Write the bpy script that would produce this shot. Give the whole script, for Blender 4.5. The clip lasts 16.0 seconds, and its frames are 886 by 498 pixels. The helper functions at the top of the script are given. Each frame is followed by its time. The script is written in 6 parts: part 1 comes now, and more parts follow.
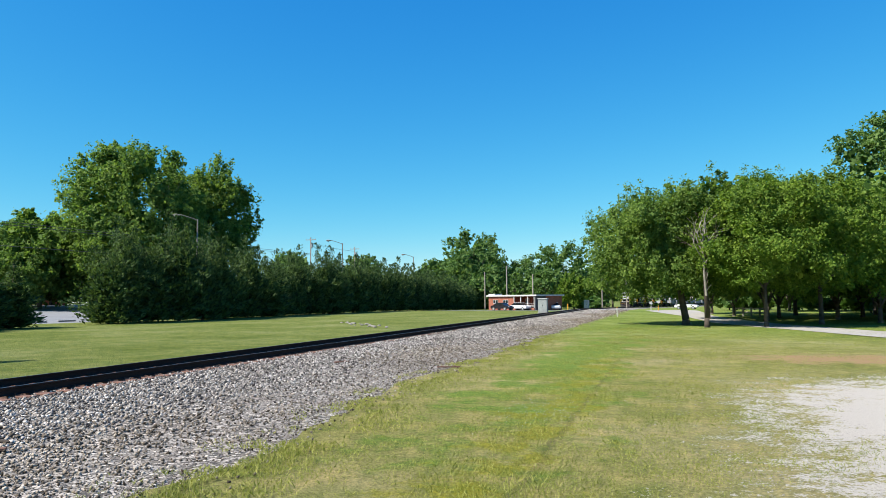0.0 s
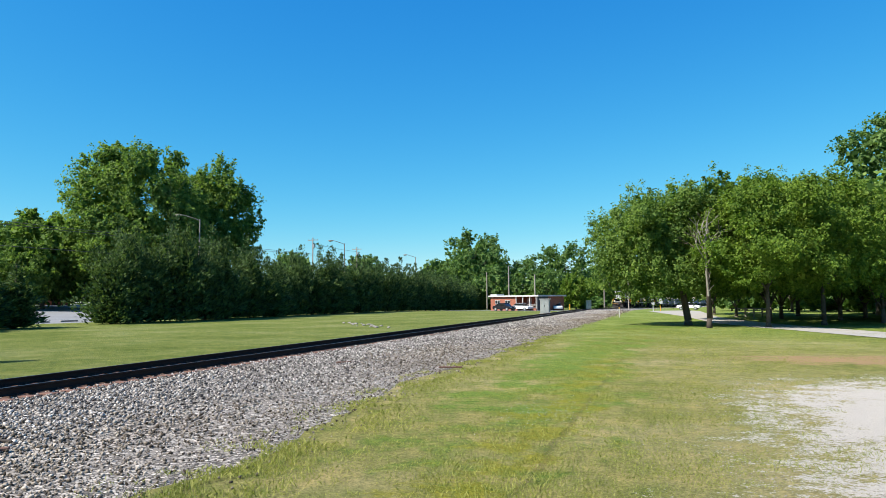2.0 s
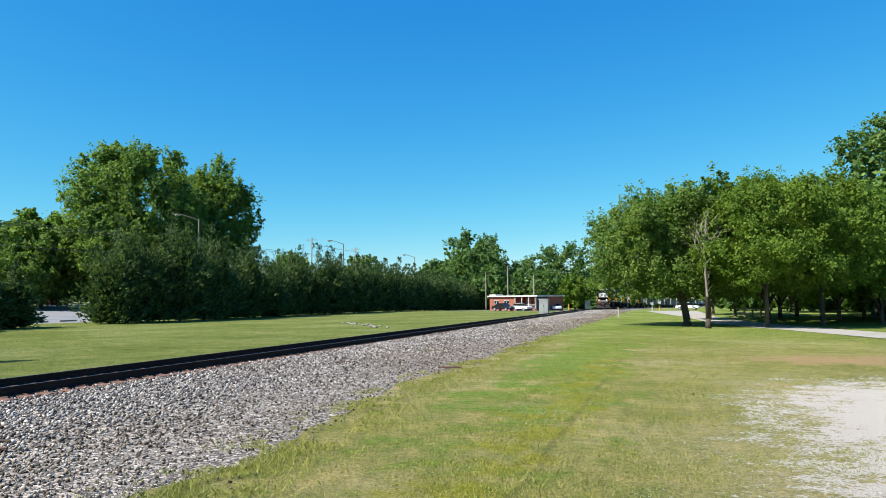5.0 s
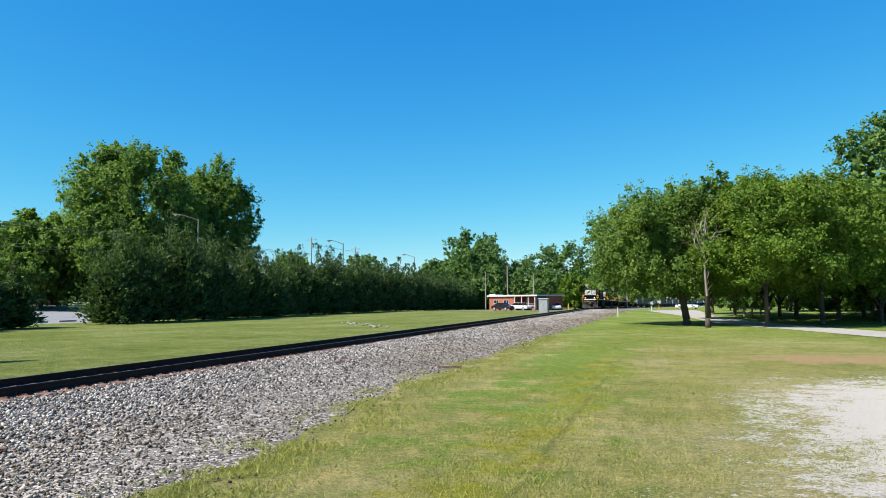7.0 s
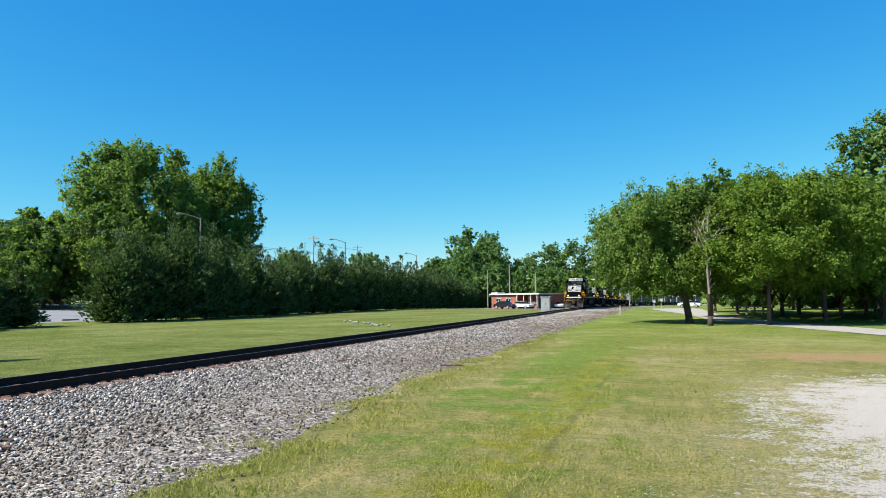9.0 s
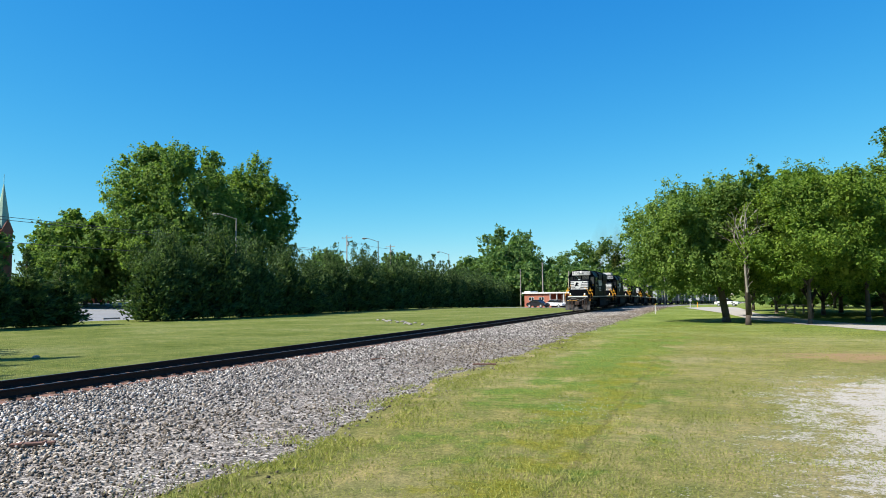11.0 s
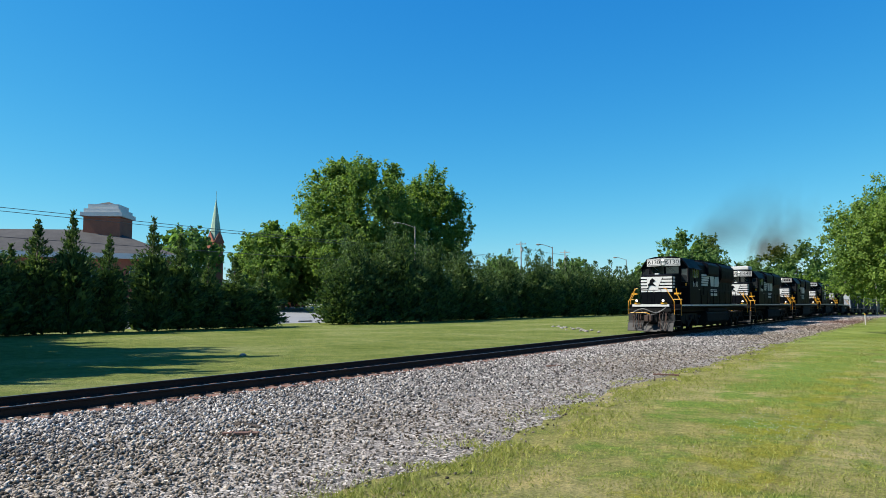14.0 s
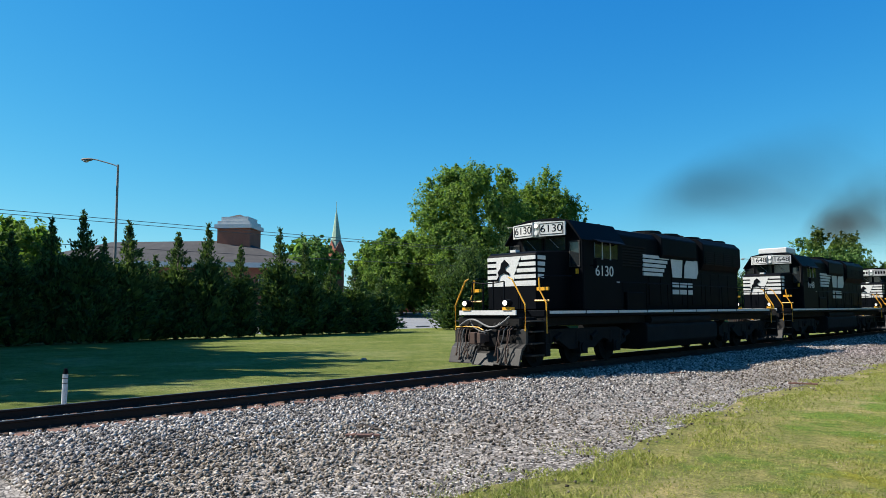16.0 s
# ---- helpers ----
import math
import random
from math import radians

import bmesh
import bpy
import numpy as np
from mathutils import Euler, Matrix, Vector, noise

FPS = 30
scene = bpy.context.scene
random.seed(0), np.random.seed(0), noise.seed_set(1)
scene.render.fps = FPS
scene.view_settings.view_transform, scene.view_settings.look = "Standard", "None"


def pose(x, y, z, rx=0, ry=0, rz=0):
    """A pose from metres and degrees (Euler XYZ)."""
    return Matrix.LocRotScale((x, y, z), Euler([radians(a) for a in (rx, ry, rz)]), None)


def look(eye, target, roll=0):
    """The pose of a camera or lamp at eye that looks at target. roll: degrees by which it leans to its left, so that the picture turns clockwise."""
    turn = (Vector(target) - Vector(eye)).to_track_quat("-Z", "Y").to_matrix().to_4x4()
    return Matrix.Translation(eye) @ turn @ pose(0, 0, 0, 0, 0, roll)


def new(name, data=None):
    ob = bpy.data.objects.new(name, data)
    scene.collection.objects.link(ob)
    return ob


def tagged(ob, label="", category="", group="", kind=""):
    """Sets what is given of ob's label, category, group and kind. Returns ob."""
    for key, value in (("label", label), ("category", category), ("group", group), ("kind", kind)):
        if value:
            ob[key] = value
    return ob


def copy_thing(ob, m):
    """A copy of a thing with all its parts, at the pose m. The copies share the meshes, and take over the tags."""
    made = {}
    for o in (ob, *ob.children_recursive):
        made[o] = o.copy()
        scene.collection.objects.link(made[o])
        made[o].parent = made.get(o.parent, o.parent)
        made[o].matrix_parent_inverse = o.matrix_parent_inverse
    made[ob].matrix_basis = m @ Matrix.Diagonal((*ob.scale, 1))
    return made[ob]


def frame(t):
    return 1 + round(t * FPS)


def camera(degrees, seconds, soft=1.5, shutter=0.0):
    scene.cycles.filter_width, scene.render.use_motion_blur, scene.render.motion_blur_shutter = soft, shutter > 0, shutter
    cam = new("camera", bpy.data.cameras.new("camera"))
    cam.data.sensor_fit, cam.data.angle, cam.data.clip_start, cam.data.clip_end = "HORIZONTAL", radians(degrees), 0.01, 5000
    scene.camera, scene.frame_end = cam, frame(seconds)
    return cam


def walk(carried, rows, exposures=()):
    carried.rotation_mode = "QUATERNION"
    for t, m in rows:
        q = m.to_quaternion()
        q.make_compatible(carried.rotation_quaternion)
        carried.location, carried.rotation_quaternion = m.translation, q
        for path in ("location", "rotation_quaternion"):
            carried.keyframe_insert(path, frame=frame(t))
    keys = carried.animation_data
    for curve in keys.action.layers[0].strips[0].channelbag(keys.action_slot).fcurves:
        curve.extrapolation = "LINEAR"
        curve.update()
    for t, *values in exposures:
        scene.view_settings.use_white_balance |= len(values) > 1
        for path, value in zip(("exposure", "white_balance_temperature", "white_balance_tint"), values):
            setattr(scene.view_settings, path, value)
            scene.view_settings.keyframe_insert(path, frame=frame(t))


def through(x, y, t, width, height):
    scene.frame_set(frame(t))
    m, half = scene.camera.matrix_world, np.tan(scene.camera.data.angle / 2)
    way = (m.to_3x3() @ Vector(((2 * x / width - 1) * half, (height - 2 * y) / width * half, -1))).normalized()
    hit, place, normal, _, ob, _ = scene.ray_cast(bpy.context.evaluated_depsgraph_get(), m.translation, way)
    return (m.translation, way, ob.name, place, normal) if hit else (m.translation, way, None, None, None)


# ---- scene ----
cam = camera(64.5, 16.0, soft=0.75)
walk(cam, [
    (0.0, pose(0, 0, 2.05, 94.122, 0.513, 17.769)),
    (0.5, pose(0, 0, 2.05, 94.122, 0.523, 17.802)),
    (1.0, pose(0, 0, 2.05, 94.122, 0.518, 17.838)),
    (1.5, pose(0, 0, 2.05, 94.146, 0.479, 17.872)),
    (2.0, pose(0, 0, 2.05, 94.151, 0.469, 17.931)),
    (2.5, pose(0, 0, 2.05, 94.178, 0.491, 17.931)),
    (3.0, pose(0, 0, 2.05, 94.182, 0.490, 18.075)),
    (3.5, pose(0, 0, 2.05, 94.166, 0.521, 17.968)),
    (4.0, pose(0, 0, 2.05, 94.157, 0.450, 17.889)),
    (6.5, pose(0, 0, 2.05, 94.147, 0.457, 17.805)),
    (7.0, pose(0, 0, 2.05, 94.128, 0.511, 17.826)),
    (7.5, pose(0, 0, 2.05, 94.123, 0.522, 17.889)),
    (8.0, pose(0, 0, 2.05, 94.122, 0.529, 17.920)),
    (8.5, pose(0, 0, 2.05, 94.066, 0.513, 18.046)),
    (9.0, pose(0, 0, 2.05, 94.001, 0.569, 17.999)),
    (9.5, pose(0, 0, 2.05, 94.107, -0.597, 18.067)),
    (9.7, pose(0, 0, 2.05, 94.060, -0.300, 20.650)),
    (10.7, pose(0, 0, 2.05, 93.960, 0.500, 20.740)),
    (11.8, pose(0, 0, 2.05, 93.890, 0.850, 20.700)),
    (12.0, pose(0, 0, 2.05, 93.892, 0.873, 20.783)),
    (12.5, pose(0, 0, 2.05, 94.006, 0.539, 21.990)),
    (13.0, pose(0, 0, 2.05, 94.238, -0.072, 26.611)),
    (13.5, pose(0, 0, 2.05, 94.406, -0.242, 31.596)),
    (14.0, pose(0, 0, 2.05, 94.528, 0.148, 34.800)),
    (14.5, pose(0, 0, 2.05, 94.684, 0.367, 35.738)),
    (15.0, pose(0, 0, 2.05, 94.754, 0.541, 36.573)),
    (15.5, pose(0, 0, 2.05, 94.833, 0.526, 39.556)),
    (16.0, pose(0, 0, 2.05, 94.998, 0.391, 44.186)),
], [(0.0, 0.72), (12.0, 0.72), (13.0, 0.67), (14.5, 0.6), (16.0, 0.6)])

# ---- light ----
SKY_SLOPES = ((0.152, 1.85), (1.27, 0.92), (3.92, 0.42))
SUN_EL, SUN_TRAVEL = radians(45.5), Vector((0.74, 0.67, 0.0)).normalized()
world = bpy.data.worlds.new("sky")
scene.world = world
world.use_nodes = True
wn, wl = world.node_tree.nodes, world.node_tree.links
sky = wn.new("ShaderNodeTexSky")
sky.sky_type, sky.sun_disc, sky.sun_elevation = "NISHITA", False, SUN_EL
sky.sun_rotation = math.atan2(-SUN_TRAVEL.x, -SUN_TRAVEL.y)
sky.air_density, sky.dust_density, sky.ozone_density = 1.0, 0.0, 2.0
wn["Background"].inputs["Strength"].default_value = 0.066
# the deep saturated blue of a clear dry day: each channel of the sky on its own slope
split, join_ = wn.new("ShaderNodeSeparateColor"), wn.new("ShaderNodeCombineColor")
wl.new(sky.outputs[0], split.inputs[0])
for i, (gain, power) in enumerate(SKY_SLOPES):
    a, b = wn.new("ShaderNodeMath"), wn.new("ShaderNodeMath")
    a.operation, b.operation = "POWER", "MULTIPLY"
    a.inputs[1].default_value, b.inputs[1].default_value = power, gain
    wl.new(split.outputs[i], a.inputs[0])
    wl.new(a.outputs[0], b.inputs[0])
    wl.new(b.outputs[0], join_.inputs[i])
wl.new(join_.outputs[0], wn["Background"].inputs["Color"])
sun = new("sun", bpy.data.lights.new("sun", "SUN"))
sun.data.energy, sun.data.angle, sun.data.color = 5.8, radians(0.53), (1.0, 0.94, 0.84)
sun.matrix_basis = look((0, 0, 60), Vector((0, 0, 60)) + SUN_TRAVEL * math.cos(SUN_EL) - Vector((0, 0, math.sin(SUN_EL))))

# ---- plan ----
RAIL_Z = 0.342          # top of the rails over the lawn
TRACK_X = -13.71        # centre line of the track
CURVE_Y, CURVE_R = 170.0, 900.0
HEDGE_X = -51.0
SPEED, FRONT_Y = 12.64, 15.41   # train's speed, and its front coupler at 16 s


def track_x(y):
    return TRACK_X + (max(0.0, y - CURVE_Y) ** 2) / (2 * CURVE_R)


def fall(y):
    """The gentle downgrade beyond the crossing."""
    return -0.011 * min(max(y - 120.0, 0.0), 220.0)


def terrain(x, y):
    z = fall(y)
    if x < -57:
        z = min(-57 - x, 55) * 0.033
    if x > 14:
        z -= min(x - 14, 40) * 0.008
    return z


# ---- materials ----
def ramp(nt, stops):
    n = nt.nodes.new("ShaderNodeValToRGB")
    el = n.color_ramp.elements
    while len(el) < len(stops):
        el.new(0.5)
    for e, (p, c) in zip(el, stops):
        e.position, e.color = p, (*c, 1) if len(c) == 3 else c
    return n


def noise_tex(nt, scale, detail=4.0, rough=0.55, kind="Object"):
    co = nt.nodes.new("ShaderNodeTexCoord")
    n = nt.nodes.new("ShaderNodeTexNoise")
    n.inputs["Scale"].default_value, n.inputs["Detail"].default_value, n.inputs["Roughness"].default_value = scale, detail, rough
    nt.links.new(co.outputs[kind], n.inputs["Vector"])
    return n


def mixer(nt, fac, a, b, blend="MIX"):
    m = nt.nodes.new("ShaderNodeMix")
    m.data_type, m.blend_type = "RGBA", blend
    for sock, v in ((m.inputs[0], fac), (m.inputs[6], a), (m.inputs[7], b)):
        if hasattr(v, "is_linked"):
            nt.links.new(v, sock)
        else:
            sock.default_value = v if isinstance(v, (int, float)) else (*v, 1)
    return m.outputs[2]


def material(name, col, rough=0.6, metal=0.0, col2=None, fine=30.0, coarse=1.2, bump=0.15, spec=0.5, glow=None, dist=0.01):
    """Paint, metal, stone: a base colour that varies at two scales, with grain in the relief and the gloss."""
    m = bpy.data.materials.new(name)
    m.use_nodes = True
    nt = m.node_tree
    b = nt.nodes["Principled BSDF"]
    col2 = col2 or tuple(c * 0.72 for c in col)
    big, small = noise_tex(nt, coarse, 5), noise_tex(nt, fine, 3)
    r1 = ramp(nt, [(0.35, col), (0.75, col2)])
    nt.links.new(big.outputs["Fac"], r1.inputs["Fac"])
    r2 = ramp(nt, [(0.3, (0.82, 0.82, 0.82)), (0.7, (1.12, 1.12, 1.12))])
    nt.links.new(small.outputs["Fac"], r2.inputs["Fac"])
    c = mixer(nt, 0.8, r1.outputs[0], r2.outputs[0], "MULTIPLY")
    nt.links.new(c, b.inputs["Base Color"])
    b.inputs["Roughness"].default_value, b.inputs["Metallic"].default_value = rough, metal
    b.inputs["Specular IOR Level"].default_value = spec
    if bump:
        bp = nt.nodes.new("ShaderNodeBump")
        bp.inputs["Strength"].default_value, bp.inputs["Distance"].default_value = bump, dist
        nt.links.new(small.outputs["Fac"], bp.inputs["Height"])
        nt.links.new(bp.outputs[0], b.inputs["Normal"])
    if glow:
        b.inputs["Emission Color"].default_value, b.inputs["Emission Strength"].default_value = (*glow[0], 1), glow[1]
    return m


def leaf_material(name, dark, light, through=0.35):
    """Leaves: each blade has its own green, each tree its own shift; some light comes through."""
    m = bpy.data.materials.new(name)
    m.use_nodes = True
    nt = m.node_tree
    b = nt.nodes["Principled BSDF"]
    out = nt.nodes["Material Output"]
    geo = nt.nodes.new("ShaderNodeNewGeometry")
    r = ramp(nt, [(0.0, dark), (0.55, tuple((p + q) / 2 for p, q in zip(dark, light))), (1.0, light)])
    nt.links.new(geo.outputs["Random Per Island"], r.inputs["Fac"])
    big = noise_tex(nt, 0.35, 3)
    r2 = ramp(nt, [(0.3, (0.78, 0.84, 0.85)), (0.7, (1.14, 1.1, 0.95))])
    nt.links.new(big.outputs["Fac"], r2.inputs["Fac"])
    c = mixer(nt, 1.0, r.outputs[0], r2.outputs[0], "MULTIPLY")
    nt.links.new(c, b.inputs["Base Color"])
    b.inputs["Roughness"].default_value = 0.7
    b.inputs["Specular IOR Level"].default_value = 0.12
    tr = nt.nodes.new("ShaderNodeBsdfTranslucent")
    nt.links.new(mixer(nt, 1.0, c, (1.2, 1.3, 0.65), "MULTIPLY"), tr.inputs["Color"])
    mx = nt.nodes.new("ShaderNodeMixShader")
    mx.inputs[0].default_value = through
    nt.links.new(b.outputs[0], mx.inputs[1])
    nt.links.new(tr.outputs[0], mx.inputs[2])
    nt.links.new(mx.outputs[0], out.inputs["Surface"])
    return m


def ground_material():
    """Mown lawn with worn, dry and yellow-green patches, breaking up into pale gravel at the yard's edge."""
    m = bpy.data.materials.new("lawn")
    m.use_nodes = True
    nt = m.node_tree
    b = nt.nodes["Principled BSDF"]

    def sep():
        co = nt.nodes.new("ShaderNodeTexCoord")
        s = nt.nodes.new("ShaderNodeSeparateXYZ")
        nt.links.new(co.outputs["Object"], s.inputs[0])
        return s

    def math_(op, a, c=None, e=None):
        n = nt.nodes.new("ShaderNodeMath")
        n.operation = op
        for i, v in enumerate((a, c, e)):
            if v is None:
                continue
            if hasattr(v, "is_linked"):
                nt.links.new(v, n.inputs[i])
            else:
                n.inputs[i].default_value = v
        return n.outputs[0]

    s = sep()
    X, Y = s.outputs[0], s.outputs[1]
    n_big, n_mid, n_fine = noise_tex(nt, 0.16, 5, 0.6), noise_tex(nt, 1.1, 6, 0.7), noise_tex(nt, 22.0, 5, 0.82)
    r_big = ramp(nt, [(0.32, (0.165, 0.172, 0.045)), (0.5, (0.243, 0.226, 0.082)), (0.66, (0.318, 0.274, 0.142))])
    nt.links.new(n_big.outputs["Fac"], r_big.inputs["Fac"])
    r_mid = ramp(nt, [(0.28, (0.58, 0.74, 0.45)), (0.5, (1.0, 1.0, 1.0)), (0.72, (1.45, 1.28, 1.35))])
    nt.links.new(n_mid.outputs["Fac"], r_mid.inputs["Fac"])
    r_fine = ramp(nt, [(0.28, (0.35, 0.4, 0.3)), (0.5, (1.0, 1.0, 1.0)), (0.74, (1.7, 1.62, 1.6))])
    nt.links.new(n_fine.outputs["Fac"], r_fine.inputs["Fac"])
    grass = mixer(nt, 1.0, mixer(nt, 1.0, r_big.outputs[0], r_mid.outputs[0], "MULTIPLY"), r_fine.outputs[0], "MULTIPLY")
    n_tuft = noise_tex(nt, 4.5, 4, 0.8)
    r_tuft = ramp(nt, [(0.3, (0.62, 0.68, 0.55)), (0.5, (1.0, 1.0, 1.0)), (0.7, (1.3, 1.25, 1.2))])
    nt.links.new(n_tuft.outputs["Fac"], r_tuft.inputs["Fac"])
    grass = mixer(nt, 1.0, grass, r_tuft.outputs[0], "MULTIPLY")
    # the tended lawn across the track is greener
    r_x = ramp(nt, [(0.0, (1, 1, 1)), (1.0, (0, 0, 0))])
    nt.links.new(math_("MULTIPLY_ADD", X, 0.25, 4.4), r_x.inputs["Fac"])
    grass = mixer(nt, r_x.outputs[0], grass, mixer(nt, 1.0, grass, (0.55, 0.7, 0.48), "MULTIPLY"))
    # and so is the grass towards the trees
    r_y = ramp(nt, [(0.0, (0, 0, 0)), (1.0, (1, 1, 1))])
    nt.links.new(math_("MULTIPLY_ADD", Y, 0.06, -1.7), r_y.inputs["Fac"])
    grass = mixer(nt, math_("MULTIPLY", r_y.outputs[0], math_("SUBTRACT", 1.0, r_x.outputs[0])), grass, mixer(nt, 1.0, grass, (0.66, 0.9, 0.55), "MULTIPLY"))
    # a lusher strip along a shallow rut, parallel to the track, with clumps of yellow-green weed
    n_l = noise_tex(nt, 0.55, 6, 0.7)
    wob = math_("MULTIPLY", math_("SUBTRACT", n_l.outputs["Fac"], 0.5), 4.2)
    lx = math_("DIVIDE", math_("ABSOLUTE", math_("ADD", X, 2.9)), 1.7)
    ly = math_("DIVIDE", math_("ABSOLUTE", math_("SUBTRACT", Y, 25.0)), 15.0)
    lf = math_("ADD", math_("MAXIMUM", lx, ly), wob)
    r_l = ramp(nt, [(0.5, (0.9, 0.9, 0.9)), (1.3, (0, 0, 0))])
    nt.links.new(lf, r_l.inputs["Fac"])
    grass = mixer(nt, r_l.outputs[0], grass, mixer(nt, 1.0, mixer(nt, 1.0, r_fine.outputs[0], r_tuft.outputs[0], "MULTIPLY"), (0.135, 0.205, 0.032), "MULTIPLY"))
    n_w = noise_tex(nt, 0.9, 6, 0.75)
    wx = math_("DIVIDE", math_("ABSOLUTE", math_("ADD", X, 2.1)), 1.1)
    wf = math_("MULTIPLY_ADD", math_("SUBTRACT", n_w.outputs["Fac"], 0.56), -7.0, wx)
    r_w = ramp(nt, [(0.3, (0.8, 0.8, 0.8)), (0.9, (0, 0, 0))])
    nt.links.new(wf, r_w.inputs["Fac"])
    n_r = noise_tex(nt, 0.8, 4, 0.6)
    rx = math_("ABSOLUTE", math_("ADD", math_("MULTIPLY_ADD", math_("SUBTRACT", n_r.outputs["Fac"], 0.5), 0.35, X), 1.62))
    r_r = ramp(nt, [(0.02, (0.36, 0.36, 0.36)), (0.08, (0, 0, 0))])
    nt.links.new(rx, r_r.inputs["Fac"])
    r_ry = ramp(nt, [(0.0, (1, 1, 1)), (0.85, (1, 1, 1)), (1.0, (0, 0, 0))])
    nt.links.new(math_("DIVIDE", math_("ABSOLUTE", Y), 27.0), r_ry.inputs["Fac"])
    grass = mixer(nt, math_("MULTIPLY", r_w.outputs[0], r_ry.outputs[0]), grass, mixer(nt, 1.0, mixer(nt, 1.0, r_fine.outputs[0], r_tuft.outputs[0], "MULTIPLY"), (0.225, 0.215, 0.02), "MULTIPLY"))
    grass = mixer(nt, math_("MULTIPLY", r_r.outputs[0], r_ry.outputs[0]), grass, mixer(nt, 1.0, r_fine.outputs[0], (0.1, 0.085, 0.04), "MULTIPLY"))
    # the pale gravel yard: a rounded block whose edge is frayed by noise
    dx = math_("POWER", math_("ABSOLUTE", math_("DIVIDE", math_("SUBTRACT", X, 9.6), 7.9)), 4.0)
    dy = math_("POWER", math_("ABSOLUTE", math_("DIVIDE", math_("SUBTRACT", Y, 9.5), 10.2)), 4.0)
    rad = math_("POWER", math_("ADD", dx, dy), 0.25)
    n_edge = noise_tex(nt, 1.1, 8, 0.78)
    n_grit = noise_tex(nt, 13.0, 5, 0.85)
    fray = math_("MULTIPLY_ADD", math_("SUBTRACT", n_edge.outputs["Fac"], 0.5), 1.25, math_("MULTIPLY_ADD", math_("SUBTRACT", n_grit.outputs["Fac"], 0.5), 1.15, rad))
    r_mask = ramp(nt, [(0.98, (1, 1, 1)), (1.06, (0, 0, 0))])
    nt.links.new(fray, r_mask.inputs["Fac"])
    n_gr = noise_tex(nt, 45.0, 4, 0.8)
    r_gr = ramp(nt, [(0.3, (0.36, 0.322, 0.27)), (0.55, (0.57, 0.52, 0.455)), (0.8, (0.72, 0.675, 0.605))])
    nt.links.new(n_gr.outputs["Fac"], r_gr.inputs["Fac"])
    # bare reddish earth in a thin worn band beyond the yard
    ex = math_("DIVIDE", math_("SUBTRACT", X, 5.2), 3.4)
    ey = math_("DIVIDE", math_("SUBTRACT", Y, 25.8), 2.2)
    er = math_("SQRT", math_("ADD", math_("MULTIPLY", ex, ex), math_("MULTIPLY", ey, ey)))
    n_e = noise_tex(nt, 0.7, 6, 0.7)
    ef = math_("MULTIPLY_ADD", math_("SUBTRACT", n_e.outputs["Fac"], 0.5), 2.6, er)
    r_e = ramp(nt, [(0.5, (0.95, 0.95, 0.95)), (1.1, (0, 0, 0))])
    nt.links.new(ef, r_e.inputs["Fac"])
    soil = mixer(nt, r_e.outputs[0], grass, (0.33, 0.215, 0.115))
    c = mixer(nt, r_mask.outputs[0], soil, r_gr.outputs[0])
    nt.links.new(c, b.inputs["Base Color"])
    b.inputs["Roughness"].default_value = 0.95
    b.inputs["Specular IOR Level"].default_value = 0.1
    bp = nt.nodes.new("ShaderNodeBump")
    bp.inputs["Strength"].default_value, bp.inputs["Distance"].default_value = 0.9, 0.06
    nt.links.new(n_fine.outputs["Fac"], bp.inputs["Height"])
    nt.links.new(bp.outputs[0], b.inputs["Normal"])
    return m


def stone_material(name, stops, fine=25.0):
    m = bpy.data.materials.new(name)
    m.use_nodes = True
    nt = m.node_tree
    b = nt.nodes["Principled BSDF"]
    geo = nt.nodes.new("ShaderNodeNewGeometry")
    r = ramp(nt, stops)
    nt.links.new(geo.outputs["Random Per Island"], r.inputs["Fac"])
    big = noise_tex(nt, 0.25, 4)
    r2 = ramp(nt, [(0.35, (0.8, 0.76, 0.72)), (0.65, (1.1, 1.08, 1.06))])
    nt.links.new(big.outputs["Fac"], r2.inputs["Fac"])
    n = noise_tex(nt, fine, 4)
    r3 = ramp(nt, [(0.3, (0.75, 0.75, 0.75)), (0.7, (1.15, 1.15, 1.15))])
    nt.links.new(n.outputs["Fac"], r3.inputs["Fac"])
    c = mixer(nt, 1.0, mixer(nt, 1.0, r.outputs[0], r2.outputs[0], "MULTIPLY"), r3.outputs[0], "MULTIPLY")
    nt.links.new(c, b.inputs["Base Color"])
    b.inputs["Roughness"].default_value = 0.95
    b.inputs["Specular IOR Level"].default_value = 0.15
    return m


